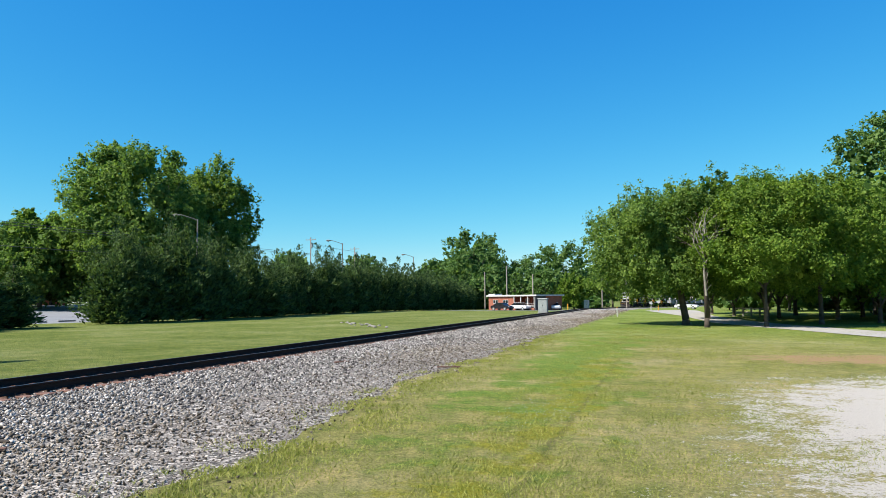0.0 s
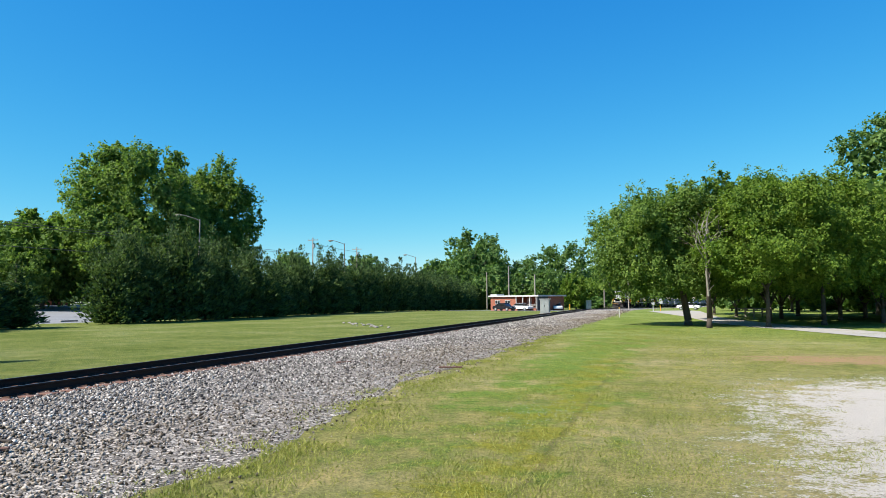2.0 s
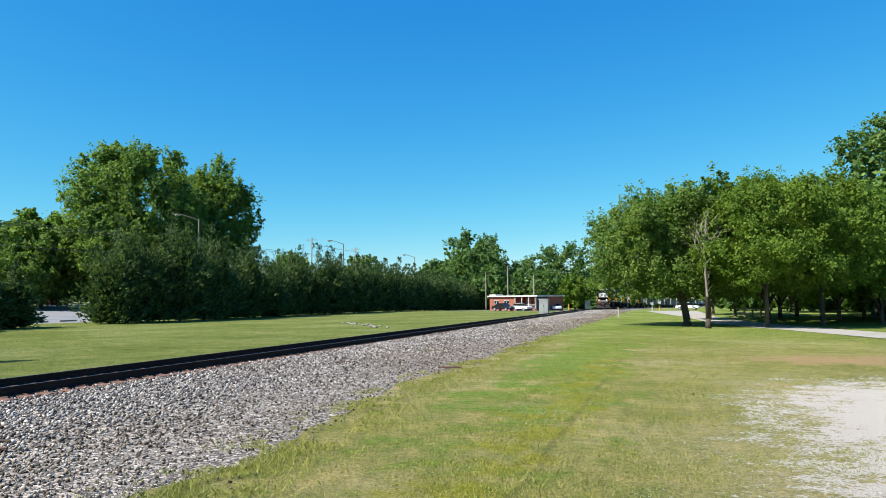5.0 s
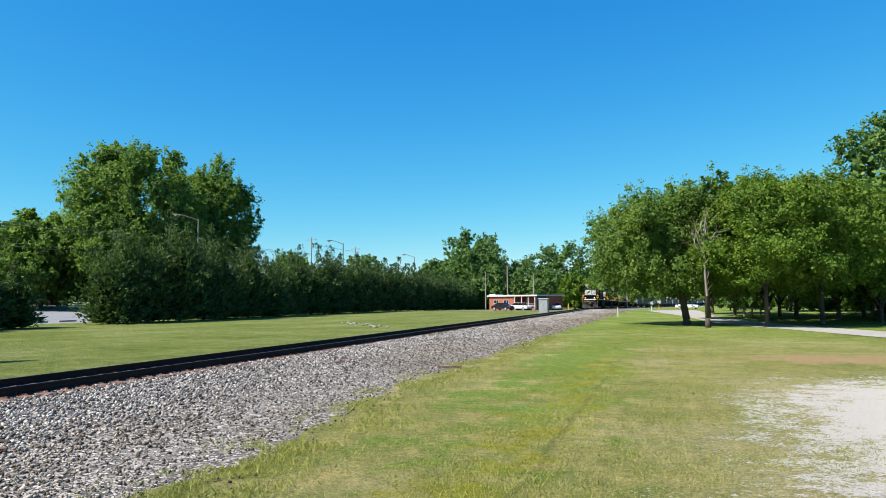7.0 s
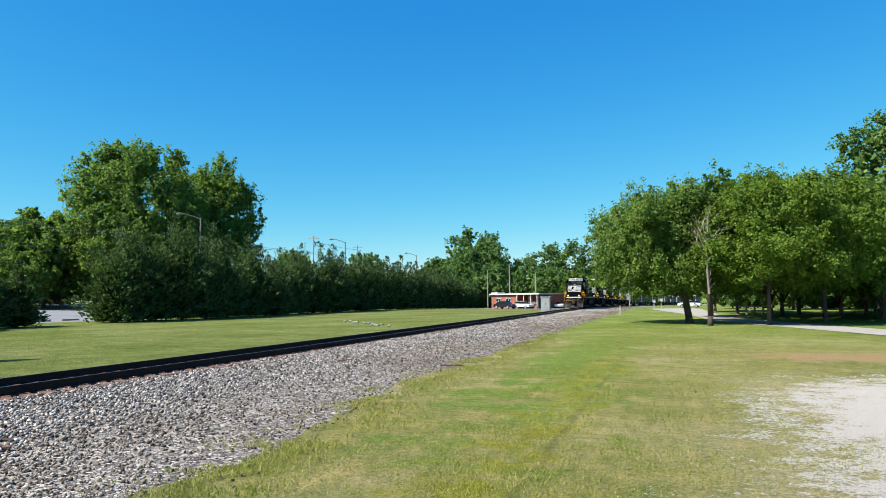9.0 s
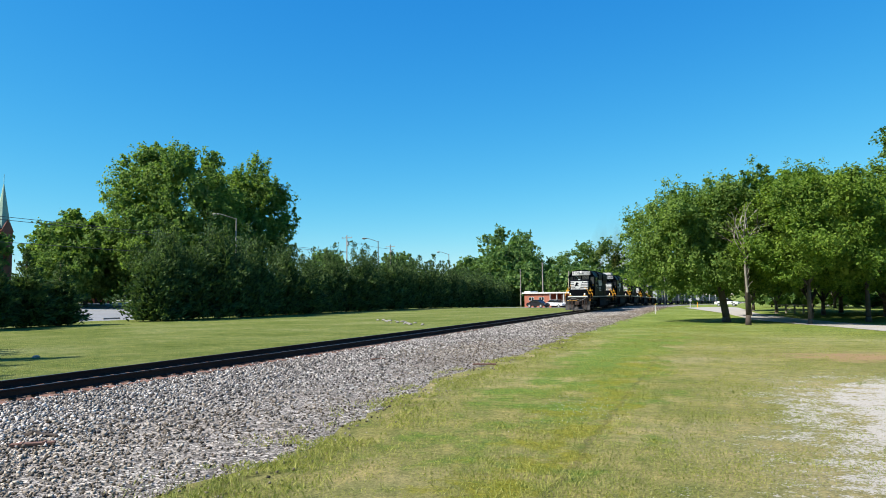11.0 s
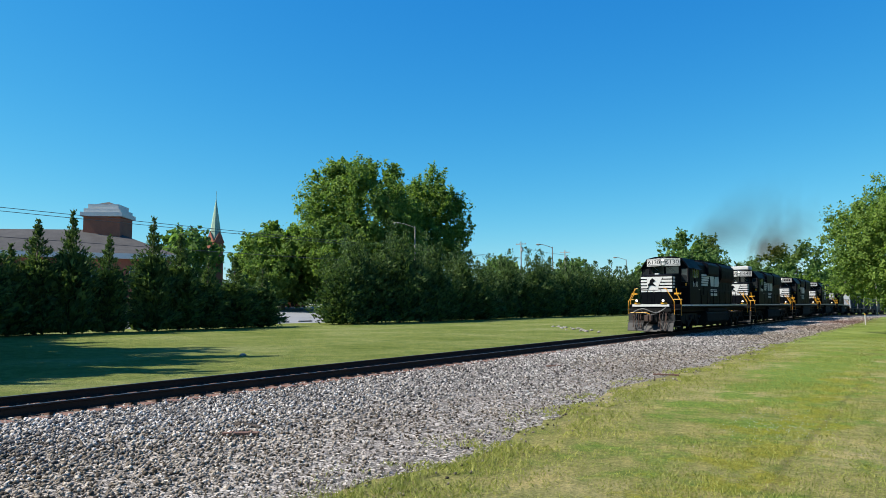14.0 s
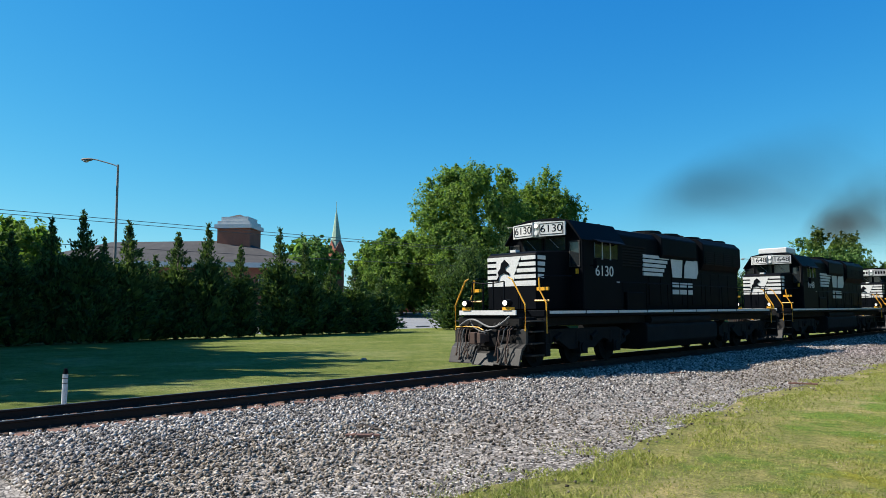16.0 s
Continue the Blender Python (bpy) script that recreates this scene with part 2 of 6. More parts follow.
def bed_material():
    """Packed small stones: cells of their own grey to pinkish brown, with the shade between them painted dark."""
    m = bpy.data.materials.new("ballast bed")
    m.use_nodes = True
    nt = m.node_tree
    b = nt.nodes["Principled BSDF"]
    co = nt.nodes.new("ShaderNodeTexCoord")
    v1, v2 = nt.nodes.new("ShaderNodeTexVoronoi"), nt.nodes.new("ShaderNodeTexVoronoi")
    for v, f in ((v1, "F1"), (v2, "DISTANCE_TO_EDGE")):
        v.feature = f
        v.inputs["Scale"].default_value = 19.0
        nt.links.new(co.outputs["Object"], v.inputs["Vector"])
    sp = nt.nodes.new("ShaderNodeSeparateColor")
    nt.links.new(v1.outputs["Color"], sp.inputs[0])
    r = ramp(nt, [(0.0, (0.07, 0.064, 0.06)), (0.35, (0.265, 0.245, 0.22)), (0.8, (0.44, 0.41, 0.375)), (1.0, (0.62, 0.58, 0.535))])
    nt.links.new(sp.outputs[0], r.inputs["Fac"])
    # shade in the crevices between stones, multiplied into the base colour
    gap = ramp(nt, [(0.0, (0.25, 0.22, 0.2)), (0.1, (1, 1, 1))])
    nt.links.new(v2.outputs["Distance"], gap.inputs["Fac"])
    big = noise_tex(nt, 0.45, 5, 0.65)
    rb = ramp(nt, [(0.35, (0.72, 0.66, 0.6)), (0.65, (1.1, 1.08, 1.05))])
    nt.links.new(big.outputs["Fac"], rb.inputs["Fac"])
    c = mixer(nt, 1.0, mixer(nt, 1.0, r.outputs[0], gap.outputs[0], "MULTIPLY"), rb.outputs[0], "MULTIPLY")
    nt.links.new(c, b.inputs["Base Color"])
    b.inputs["Roughness"].default_value = 0.95
    bp = nt.nodes.new("ShaderNodeBump")
    bp.inputs["Strength"].default_value, bp.inputs["Distance"].default_value = 1.0, 0.03
    nt.links.new(gap.outputs[0], bp.inputs["Height"])
    nt.links.new(bp.outputs[0], b.inputs["Normal"])
    return m


M_GROUND = ground_material()
M_BED = bed_material()
M_STONE = stone_material("crushed stone", [(0.0, (0.04, 0.037, 0.037)), (0.35, (0.178, 0.167, 0.158)), (0.72, (0.35, 0.33, 0.31)), (1.0, (0.64, 0.61, 0.575))])
M_STONE_BROWN = stone_material("brown gravel", [(0.0, (0.045, 0.036, 0.025)), (0.4, (0.165, 0.14, 0.112)), (0.8, (0.32, 0.278, 0.23)), (1.0, (0.54, 0.49, 0.42))])
M_RAIL = material("rusted rail", (0.03, 0.018, 0.014), 0.8, 0.0, (0.018, 0.012, 0.01), bump=0.2, spec=0.2)
M_RAILTOP = material("worn rail head", (0.17, 0.165, 0.16), 0.4, 1.0, (0.09, 0.08, 0.075), fine=60, coarse=3, bump=0.1)
M_TIE = material("creosoted oak", (0.17, 0.082, 0.056), 0.9, col2=(0.08, 0.048, 0.036), fine=18, coarse=2, bump=0.5)
M_LOT = material("pale asphalt", (0.215, 0.22, 0.23), 0.9, col2=(0.18, 0.186, 0.194), fine=14, coarse=0.2, bump=0.3)
M_PATH = material("concrete path", (0.36, 0.335, 0.295), 0.9, col2=(0.3, 0.275, 0.245), fine=10, coarse=0.4, bump=0.3)
M_CONIFER = leaf_material("cypress sprays", (0.022, 0.046, 0.021), (0.135, 0.2, 0.072), 0.28)
M_OAK = leaf_material("oak leaves", (0.072, 0.136, 0.034), (0.218, 0.308, 0.078), 0.45)
M_LIME = leaf_material("young yellow-green leaves", (0.075, 0.14, 0.024), (0.21, 0.298, 0.052), 0.45)
M_FAR = leaf_material("far leaves", (0.06, 0.126, 0.042), (0.19, 0.285, 0.095), 0.42)
M_BARK = material("grey bark", (0.105, 0.087, 0.070), 0.95, col2=(0.056, 0.045, 0.035), fine=12, coarse=1.5, bump=0.9, dist=0.04)
M_DEAD = material("bare bleached wood", (0.27, 0.245, 0.21), 0.9, col2=(0.15, 0.13, 0.11), fine=12, bump=0.5)
M_BRICK = material("red brick", (0.294, 0.105, 0.063), 0.9, col2=(0.224, 0.077, 0.049), fine=8, coarse=0.6, bump=0.3)
M_WHITE = material("white paint", (0.546, 0.546, 0.532), 0.5, fine=12, bump=0.05, col2=(0.476, 0.476, 0.462))
M_ROOF = material("grey shingles", (0.085, 0.082, 0.08), 0.9, col2=(0.06, 0.058, 0.058), fine=5, coarse=0.6, bump=0.4, spec=0.1)
M_COPPER = material("green copper", (0.3, 0.42, 0.31), 0.7, col2=(0.23, 0.33, 0.25), fine=6, bump=0.2)
M_SILVER = material("silver cabinet paint", (0.385, 0.406, 0.399), 0.45, 0.3, fine=10, bump=0.05)
M_POLE = material("weathered pole", (0.3, 0.26, 0.22), 0.85, fine=15, bump=0.3)
M_GLASS = material("dark glass", (0.02, 0.024, 0.026), 0.06, 0.0, spec=0.8, bump=0.0)
M_BLACK = material("black locomotive paint", (0.003, 0.0038, 0.0054), 0.5, 0.0, (0.005, 0.006, 0.008), fine=40, coarse=0.9, bump=0.03, spec=0.03)
M_GRIME = material("grimy running gear", (0.006, 0.0061, 0.0064), 0.8, 0.0, (0.012, 0.0115, 0.0112), fine=20, coarse=2, bump=0.4, spec=0.15)
M_PILOT = material("scuffed black steel", (0.009, 0.0088, 0.0085), 0.6, 0.1, (0.02, 0.0175, 0.0155), fine=16, coarse=2.2, bump=0.3)
M_LWHITE = material("locomotive white", (0.560, 0.560, 0.546), 0.4, fine=20, coarse=1.5, bump=0.03, col2=(0.490, 0.490, 0.476))
M_YELLOW = material("safety yellow", (0.75, 0.36, 0.02), 0.45, fine=20, bump=0.05)
M_LAMPGLASS = material("lit headlight", (0.9, 0.9, 0.85), 0.2, glow=((1.0, 0.92, 0.78), 0.9), bump=0)
M_RUST = material("rusty iron", (0.07, 0.04, 0.028), 0.85, 0.1, (0.035, 0.024, 0.02), bump=0.4)
M_HOSE = material("black rubber", (0.05, 0.05, 0.052), 0.6, bump=0.1)
M_CAR_GREY = material("weathered grey hopper paint", (0.34, 0.37, 0.4), 0.7, col2=(0.26, 0.28, 0.3), fine=8, coarse=0.8)
M_CAR_DARK = material("dark hopper interior", (0.05, 0.055, 0.06), 0.8)
M_BLADE = leaf_material("grass blades", (0.17, 0.2, 0.036), (0.38, 0.36, 0.125), 0.3)
M_CABLE = material("grey cable", (0.12, 0.12, 0.12), 0.6, bump=0.1)


# ---- builders ----
def link_mesh(name, verts, faces, mat, parent=None, label="", smooth=False):
    me = bpy.data.meshes.new(name)
    me.from_pydata([tuple(v) for v in verts], [], faces)
    me.materials.append(mat)
    if smooth:
        me.polygons.foreach_set("use_smooth", [True] * len(me.polygons))
    me.update()
    ob = new(name, me)
    if parent:
        ob.parent = parent
    return tagged(ob, label)


def part(name, bm, mat, parent=None, label="", smooth=False, bevel=0.0):
    if bevel:
        bmesh.ops.bevel(bm, geom=bm.edges[:], offset=bevel, segments=1, affect="EDGES", clamp_overlap=True)
    bmesh.ops.recalc_face_normals(bm, faces=bm.faces[:])
    me = bpy.data.meshes.new(name)
    bm.to_mesh(me)
    bm.free()
    me.materials.append(mat)
    if smooth:
        me.polygons.foreach_set("use_smooth", [True] * len(me.polygons))
    ob = new(name, me)
    if parent:
        ob.parent = parent
    return tagged(ob, label)


def box(bm, x0, x1, y0, y1, z0, z1, turn=None):
    c = Vector(((x0 + x1) / 2, (y0 + y1) / 2, (z0 + z1) / 2))
    m = Matrix.Translation(c) @ (turn or Matrix()) @ Matrix.Diagonal((x1 - x0, y1 - y0, z1 - z0, 1))
    bmesh.ops.create_cube(bm, size=1, matrix=m)
    return bm


def rod(bm, a, b, r, r2=None, n=8):
    a, b = Vector(a), Vector(b)
    d = b - a
    m = Matrix.Translation((a + b) / 2) @ d.to_track_quat("Z", "Y").to_matrix().to_4x4()
    bmesh.ops.create_cone(bm, cap_ends=True, segments=n, radius1=r, radius2=r if r2 is None else r2, depth=d.length, matrix=m)
    return bm


def pipe(bm, pts, r, n=6):
    """One bent tube through the points."""
    pts = [Vector(q) for q in pts]
    rings = []
    for i, q in enumerate(pts):
        d = (pts[min(i + 1, len(pts) - 1)] - pts[max(i - 1, 0)]).normalized()
        m = d.to_track_quat("Z", "Y").to_matrix()
        rings.append([bm.verts.new(q + m @ Vector((math.cos(k * 6.28318 / n) * r, math.sin(k * 6.28318 / n) * r, 0))) for k in range(n)])
    for a, b in zip(rings, rings[1:]):
        for k in range(n):
            bm.faces.new((a[k], a[(k + 1) % n], b[(k + 1) % n], b[k]))
    bm.faces.new(rings[0][::-1])
    bm.faces.new(rings[-1])
    return bm


def prism(bm, profile, axis, lo, hi):
    """A profile of (u, v) pushed along x or y between lo and hi."""
    rings = []
    for t in (lo, hi):
        rings.append([bm.verts.new((t, u, v) if axis == "x" else (u, t, v)) for u, v in profile])
    n = len(profile)
    bm.faces.new(rings[0])
    bm.faces.new(rings[1][::-1])
    for i in range(n):
        bm.faces.new((rings[0][i], rings[0][(i + 1) % n], rings[1][(i + 1) % n], rings[1][i]))
    return bm


def poly(bm, pts):
    bm.faces.new([bm.verts.new(p) for p in pts])
    return bm


def slab(bm, pts, depth):
    """A flat outline given as 3D points, thickened along its normal."""
    n = (Vector(pts[1]) - Vector(pts[0])).cross(Vector(pts[2]) - Vector(pts[0])).normalized() * depth
    a = [bm.verts.new(p) for p in pts]
    b = [bm.verts.new(Vector(p) + n) for p in pts]
    k = len(pts)
    bm.faces.new(a[::-1])
    bm.faces.new(b)
    for i in range(k):
        bm.faces.new((a[i], a[(i + 1) % k], b[(i + 1) % k], b[i]))
    return bm


def B():
    return bmesh.new()


def thing(name, x=0, y=0, z=0, rz=0, **tags):
    e = new(name)
    e.matrix_basis = pose(x, y, z, 0, 0, rz)
    return tagged(e, **tags)


# ---- ground ----
def build_ground():
    xs = [-3000, -1200, -500, -260] + list(range(-180, 81, 4)) + [160, 400, 1200, 3000]
    ys = [-3000, -800, -200] + list(range(-60, 341, 5)) + [420, 700, 1500, 3000]
    v = [(x, y, terrain(x, y) + (0.03 * noise.noise((x * 0.09, y * 0.09, 3)) if abs(x) < 170 else 0)) for x in xs for y in ys]
    n = len(ys)
    f = [(i * n + j, (i + 1) * n + j, (i + 1) * n + j + 1, i * n + j + 1) for i in range(len(xs) - 1) for j in range(n - 1)]
    tagged(link_mesh("ground", v, f, M_GROUND, smooth=True), "mown lawn with worn dry patches and pale gravel edge", "lawn", kind="structure")


def bed_edge(y):
    """How far from the track's centre the gravel gives way to grass."""
    return np.interp(y, [0, 6, 9, 11, 17, 27, 40, 80], [8.75, 8.7, 8.55, 8.35, 7.65, 7.75, 7.35, 7.3])


def strip(name, mat, profile, ys, label, category):
    """A bed along the track: a cross-section of (offset, z) swept over the stations ys."""
    v, f = [], []
    k = len(profile)
    for j, y in enumerate(ys):
        for i, (o, z) in enumerate(profile):
            w = (0.2 * noise.noise((y * 0.35, i // 2 * 7.1, 0.3)) + 0.4 * noise.noise((y * 1.3, i // 2 * 3.1, 0.7))) if i in (0, k - 2, k - 1) else 0
            w += float(bed_edge(y)) - 8.35 if i >= k - 2 else 0
            v.append((track_x(y) + o + w, y, z + fall(y)))
    for j in range(len(ys) - 1):
        for i in range(k - 1):
            a = j * k + i
            f.append((a, a + 1, a + k + 1, a + k))
    return tagged(link_mesh(name, v, f, mat, smooth=True), label, category, kind="structure")


def build_track():
    ys = [-60.0, -20.0] + [y * 0.5 for y in range(0, 140)] + [y * 1.0 for y in range(70, 420, 5)]
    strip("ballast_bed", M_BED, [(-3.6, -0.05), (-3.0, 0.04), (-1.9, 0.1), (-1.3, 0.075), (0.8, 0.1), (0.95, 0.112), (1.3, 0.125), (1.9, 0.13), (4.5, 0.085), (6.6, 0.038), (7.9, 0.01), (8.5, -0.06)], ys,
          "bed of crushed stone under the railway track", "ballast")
    # the stones that lie loose on the bed, near the camera
    rng = np.random.default_rng(4)
    n = 128000
    y = 2.5 + 118.0 * rng.random(n) ** 2.3
    o = rng.uniform(-2.3, 9.3, n)
    edge = bed_edge(y) - 0.1 + 0.15 * np.sin(y * 0.9) + 0.15 * np.sin(y * 2.3 + 1)
    keep = (o < edge + rng.normal(0, 0.35, n)) & ~((np.abs(np.abs(o) - 0.7525) < 0.12)) & ~((o > -1.35) & (o < 1.2) & (rng.random(n) < 0.5)) & ~((o > 5.0) & (rng.random(n) < 0.25 + 0.1 * (o - 5.0)))
    y, o = y[keep], o[keep]
    n = len(y)
    z = np.interp(o, [-3.6, -3.0, -1.9, -1.3, 0.8, 0.95, 1.3, 1.9, 4.5, 6.6, 8.0, 9.0], [-0.05, 0.04, 0.1, 0.075, 0.1, 0.112, 0.125, 0.13, 0.085, 0.038, 0.01, 0.0])
    size = rng.uniform(0.017, 0.042, n) * np.clip(1.25 - 0.07 * o, 0.6, 1.0) * (1 + 0.012 * np.maximum(y - 12, 0))
    base = np.array([(1, 0, 0), (-1, 0, 0), (0, 1, 0), (0, -1, 0), (0, 0, 1), (0, 0, -1)], float)
    tri = np.array([(0, 2, 4), (2, 1, 4), (1, 3, 4), (3, 0, 4), (2, 0, 5), (1, 2, 5), (3, 1, 5), (0, 3, 5)])
    v = base[None] * rng.uniform(0.6, 1.35, (n, 6, 3)) + rng.normal(0, 0.22, (n, 6, 3))
    a = rng.uniform(0, 6.28, n)
    t = rng.uniform(-0.6, 0.6, n)
    x1 = v[:, :, 0] * np.cos(t)[:, None] - v[:, :, 2] * np.sin(t)[:, None]
    z1 = v[:, :, 0] * np.sin(t)[:, None] + v[:, :, 2] * np.cos(t)[:, None]
    x2 = x1 * np.cos(a)[:, None] - v[:, :, 1] * np.sin(a)[:, None]
    y2 = x1 * np.sin(a)[:, None] + v[:, :, 1] * np.cos(a)[:, None]
    P = np.stack([x2, y2, z1 * 0.8], 2) * size[:, None, None]
    P += np.stack([TRACK_X + o, y, z + size * rng.uniform(0.1, 0.95, n)], 1)[:, None, :]
    brown = o + rng.normal(0, 0.9, n) + 1.2 * np.sin(y * 0.31) > 5.2
    for nm, sel, mat, lab in (("loose_ballast", ~brown, M_STONE, "grey and white crushed stones lying loose along the track"),
                              ("fine_gravel", brown, M_STONE_BROWN, "brownish fine gravel along the foot of the ballast")):
        Q = P[sel]
        n = len(Q)
        F = (tri[None] + 6 * np.arange(n)[:, None, None]).reshape(-1, 3)
        me = bpy.data.meshes.new(nm)
        me.vertices.add(n * 6)
        me.vertices.foreach_set("co", Q.reshape(-1).astype(np.float32))
        me.loops.add(len(F) * 3)
        me.loops.foreach_set("vertex_index", F.reshape(-1).astype(np.int32))
        me.polygons.add(len(F))
        me.polygons.foreach_set("loop_start", np.arange(0, len(F) * 3, 3, dtype=np.int32))
        me.update(calc_edges=True)
        me.materials.append(mat)
        tagged(new(nm, me), lab, "gravel" if sel is brown else "ballast", kind="stuff")
    # the track itself: two rails on cross ties
    tr = thing("railway_track", label="rusty steel rails on dark creosoted wooden ties", category="railway track", kind="structure")
    prof = [(-0.075, 0), (0.075, 0), (0.075, 0.012), (0.012, 0.03), (0.012, 0.125), (0.036, 0.14), (0.036, 0.168), (0.03, 0.172),
            (-0.03, 0.172), (-0.036, 0.168), (-0.036, 0.14), (-0.012, 0.125), (-0.012, 0.03), (-0.075, 0.012)]
    st = [-60.0, 60.0] + [60.0 + 5 * i for i in range(1, 72)]
    for side in (-0.7525, 0.7525):
        v = [(track_x(y) + side + u, y, RAIL_Z + fall(y) - 0.172 + w) for y in st for u, w in prof]
        k = len(prof)
        f = [(j * k + i, j * k + (i + 1) % k, (j + 1) * k + (i + 1) % k, (j + 1) * k + i) for j in range(len(st) - 1) for i in range(k)]
        r = link_mesh("rail", v, f, M_RAIL, tr)
        r.data.materials.append(M_RAILTOP)
        for i, p in enumerate(r.data.polygons):
            if i % k == 7:
                p.material_index = 1
    tie = bpy.data.meshes.new("tie")
    bm = box(B(), -1.32, 1.32, -0.115, 0.115, -0.17, 0.0)
    bmesh.ops.bevel(bm, geom=bm.edges[:], offset=0.012, segments=1, affect="EDGES")
    bm.to_mesh(tie)
    bm.free()
    tie.materials.append(M_TIE)
    plate = bpy.data.meshes.new("tie_plate")
    bm = B()
    box(bm, -0.18, 0.18, -0.09, 0.09, 0.0, 0.014)
    for dx in (-0.1, 0.1):
        box(bm, dx - 0.012, dx + 0.012, -0.05, -0.025, 0.014, 0.05)
    bm.to_mesh(plate)
    bm.free()
    plate.materials.append(M_RUST)
    for i in range(140):
        y = -8 + i * 0.52 + random.uniform(-0.03, 0.03)
        t = new("tie", tie)
        t.parent = tr
        t.matrix_basis = pose(TRACK_X + random.uniform(-0.05, 0.05), y, RAIL_Z - 0.182 + random.uniform(-0.008, 0.004), 0, 0, random.uniform(-0.8, 0.8))
        for s in (-0.7525, 0.7525):
            if -2 < y < 40:
                p = new("tie_plate", plate)
                p.parent = tr
                p.matrix_basis = pose(TRACK_X + s, y, RAIL_Z - 0.184)


def sheet(name, mat, outline, lift, label, category):
    """A paved area on the ground from an outline of (x, y), cut into a grid that follows the terrain."""
    bm = poly(B(), [(x, y, 0) for x, y in outline])
    bmesh.ops.triangulate(bm, faces=bm.faces[:])
    bmesh.ops.subdivide_edges(bm, edges=bm.edges[:], cuts=5, use_grid_fill=True)
    for v in bm.verts:
        v.co.z = terrain(v.co.x, v.co.y) + lift
    ob = part(name, bm, mat)
    return tagged(ob, label, category, kind="structure")


# ---- trees ----
def quads_mesh(name, centre, along, across, mat, parent, label=""):
    """Leaves or sprays: one small pointed blade each, from arrays of centres and half axes."""
    n = len(centre)
    P = np.stack([centre - along, centre + across * 0.9 - along * 0.1, centre + along, centre - across * 0.9 + along * 0.1], 1)
    me = bpy.data.meshes.new(name)
    me.vertices.add(n * 4)
    me.vertices.foreach_set("co", P.reshape(-1).astype(np.float32))
    me.loops.add(n * 4)
    me.loops.foreach_set("vertex_index", np.arange(n * 4, dtype=np.int32))
    me.polygons.add(n)
    me.polygons.foreach_set("loop_start", np.arange(0, n * 4, 4, dtype=np.int32))
    me.update(calc_edges=True)
    me.materials.append(mat)
    ob = new(name, me)
    ob.parent = parent
    return tagged(ob, label)


def unit(a):
    return a / np.maximum(np.linalg.norm(a, axis=1, keepdims=True), 1e-6)


def limb(bm, p, d, length, r, depth, rng, tips):
    """A limb that bends and forks, tapering; its ends are collected in tips."""
    segs = 3
    d = d.normalized()
    for i in range(segs):
        q = p + d * (length / segs)
        r2 = r * 0.8
        rod(bm, p, q, r, r2, n=6 if r > 0.08 else 4)
        p, r = q, r2
        d = (d + Vector(rng.normal(0, 0.14, 3)) + Vector((0, 0, 0.05))).normalized()
    if depth <= 0 or r < 0.02:
        tips.append(p)
        return
    for k in range(2 if rng.random() < 0.55 else 3):
        side = Vector(rng.normal(0, 1, 3))
        side = (side - d * side.dot(d)).normalized()
        limb(bm, p, d * 0.8 + side * rng.uniform(0.45, 0.8), length * rng.uniform(0.62, 0.82), r * 0.68, depth - 1, rng, tips)


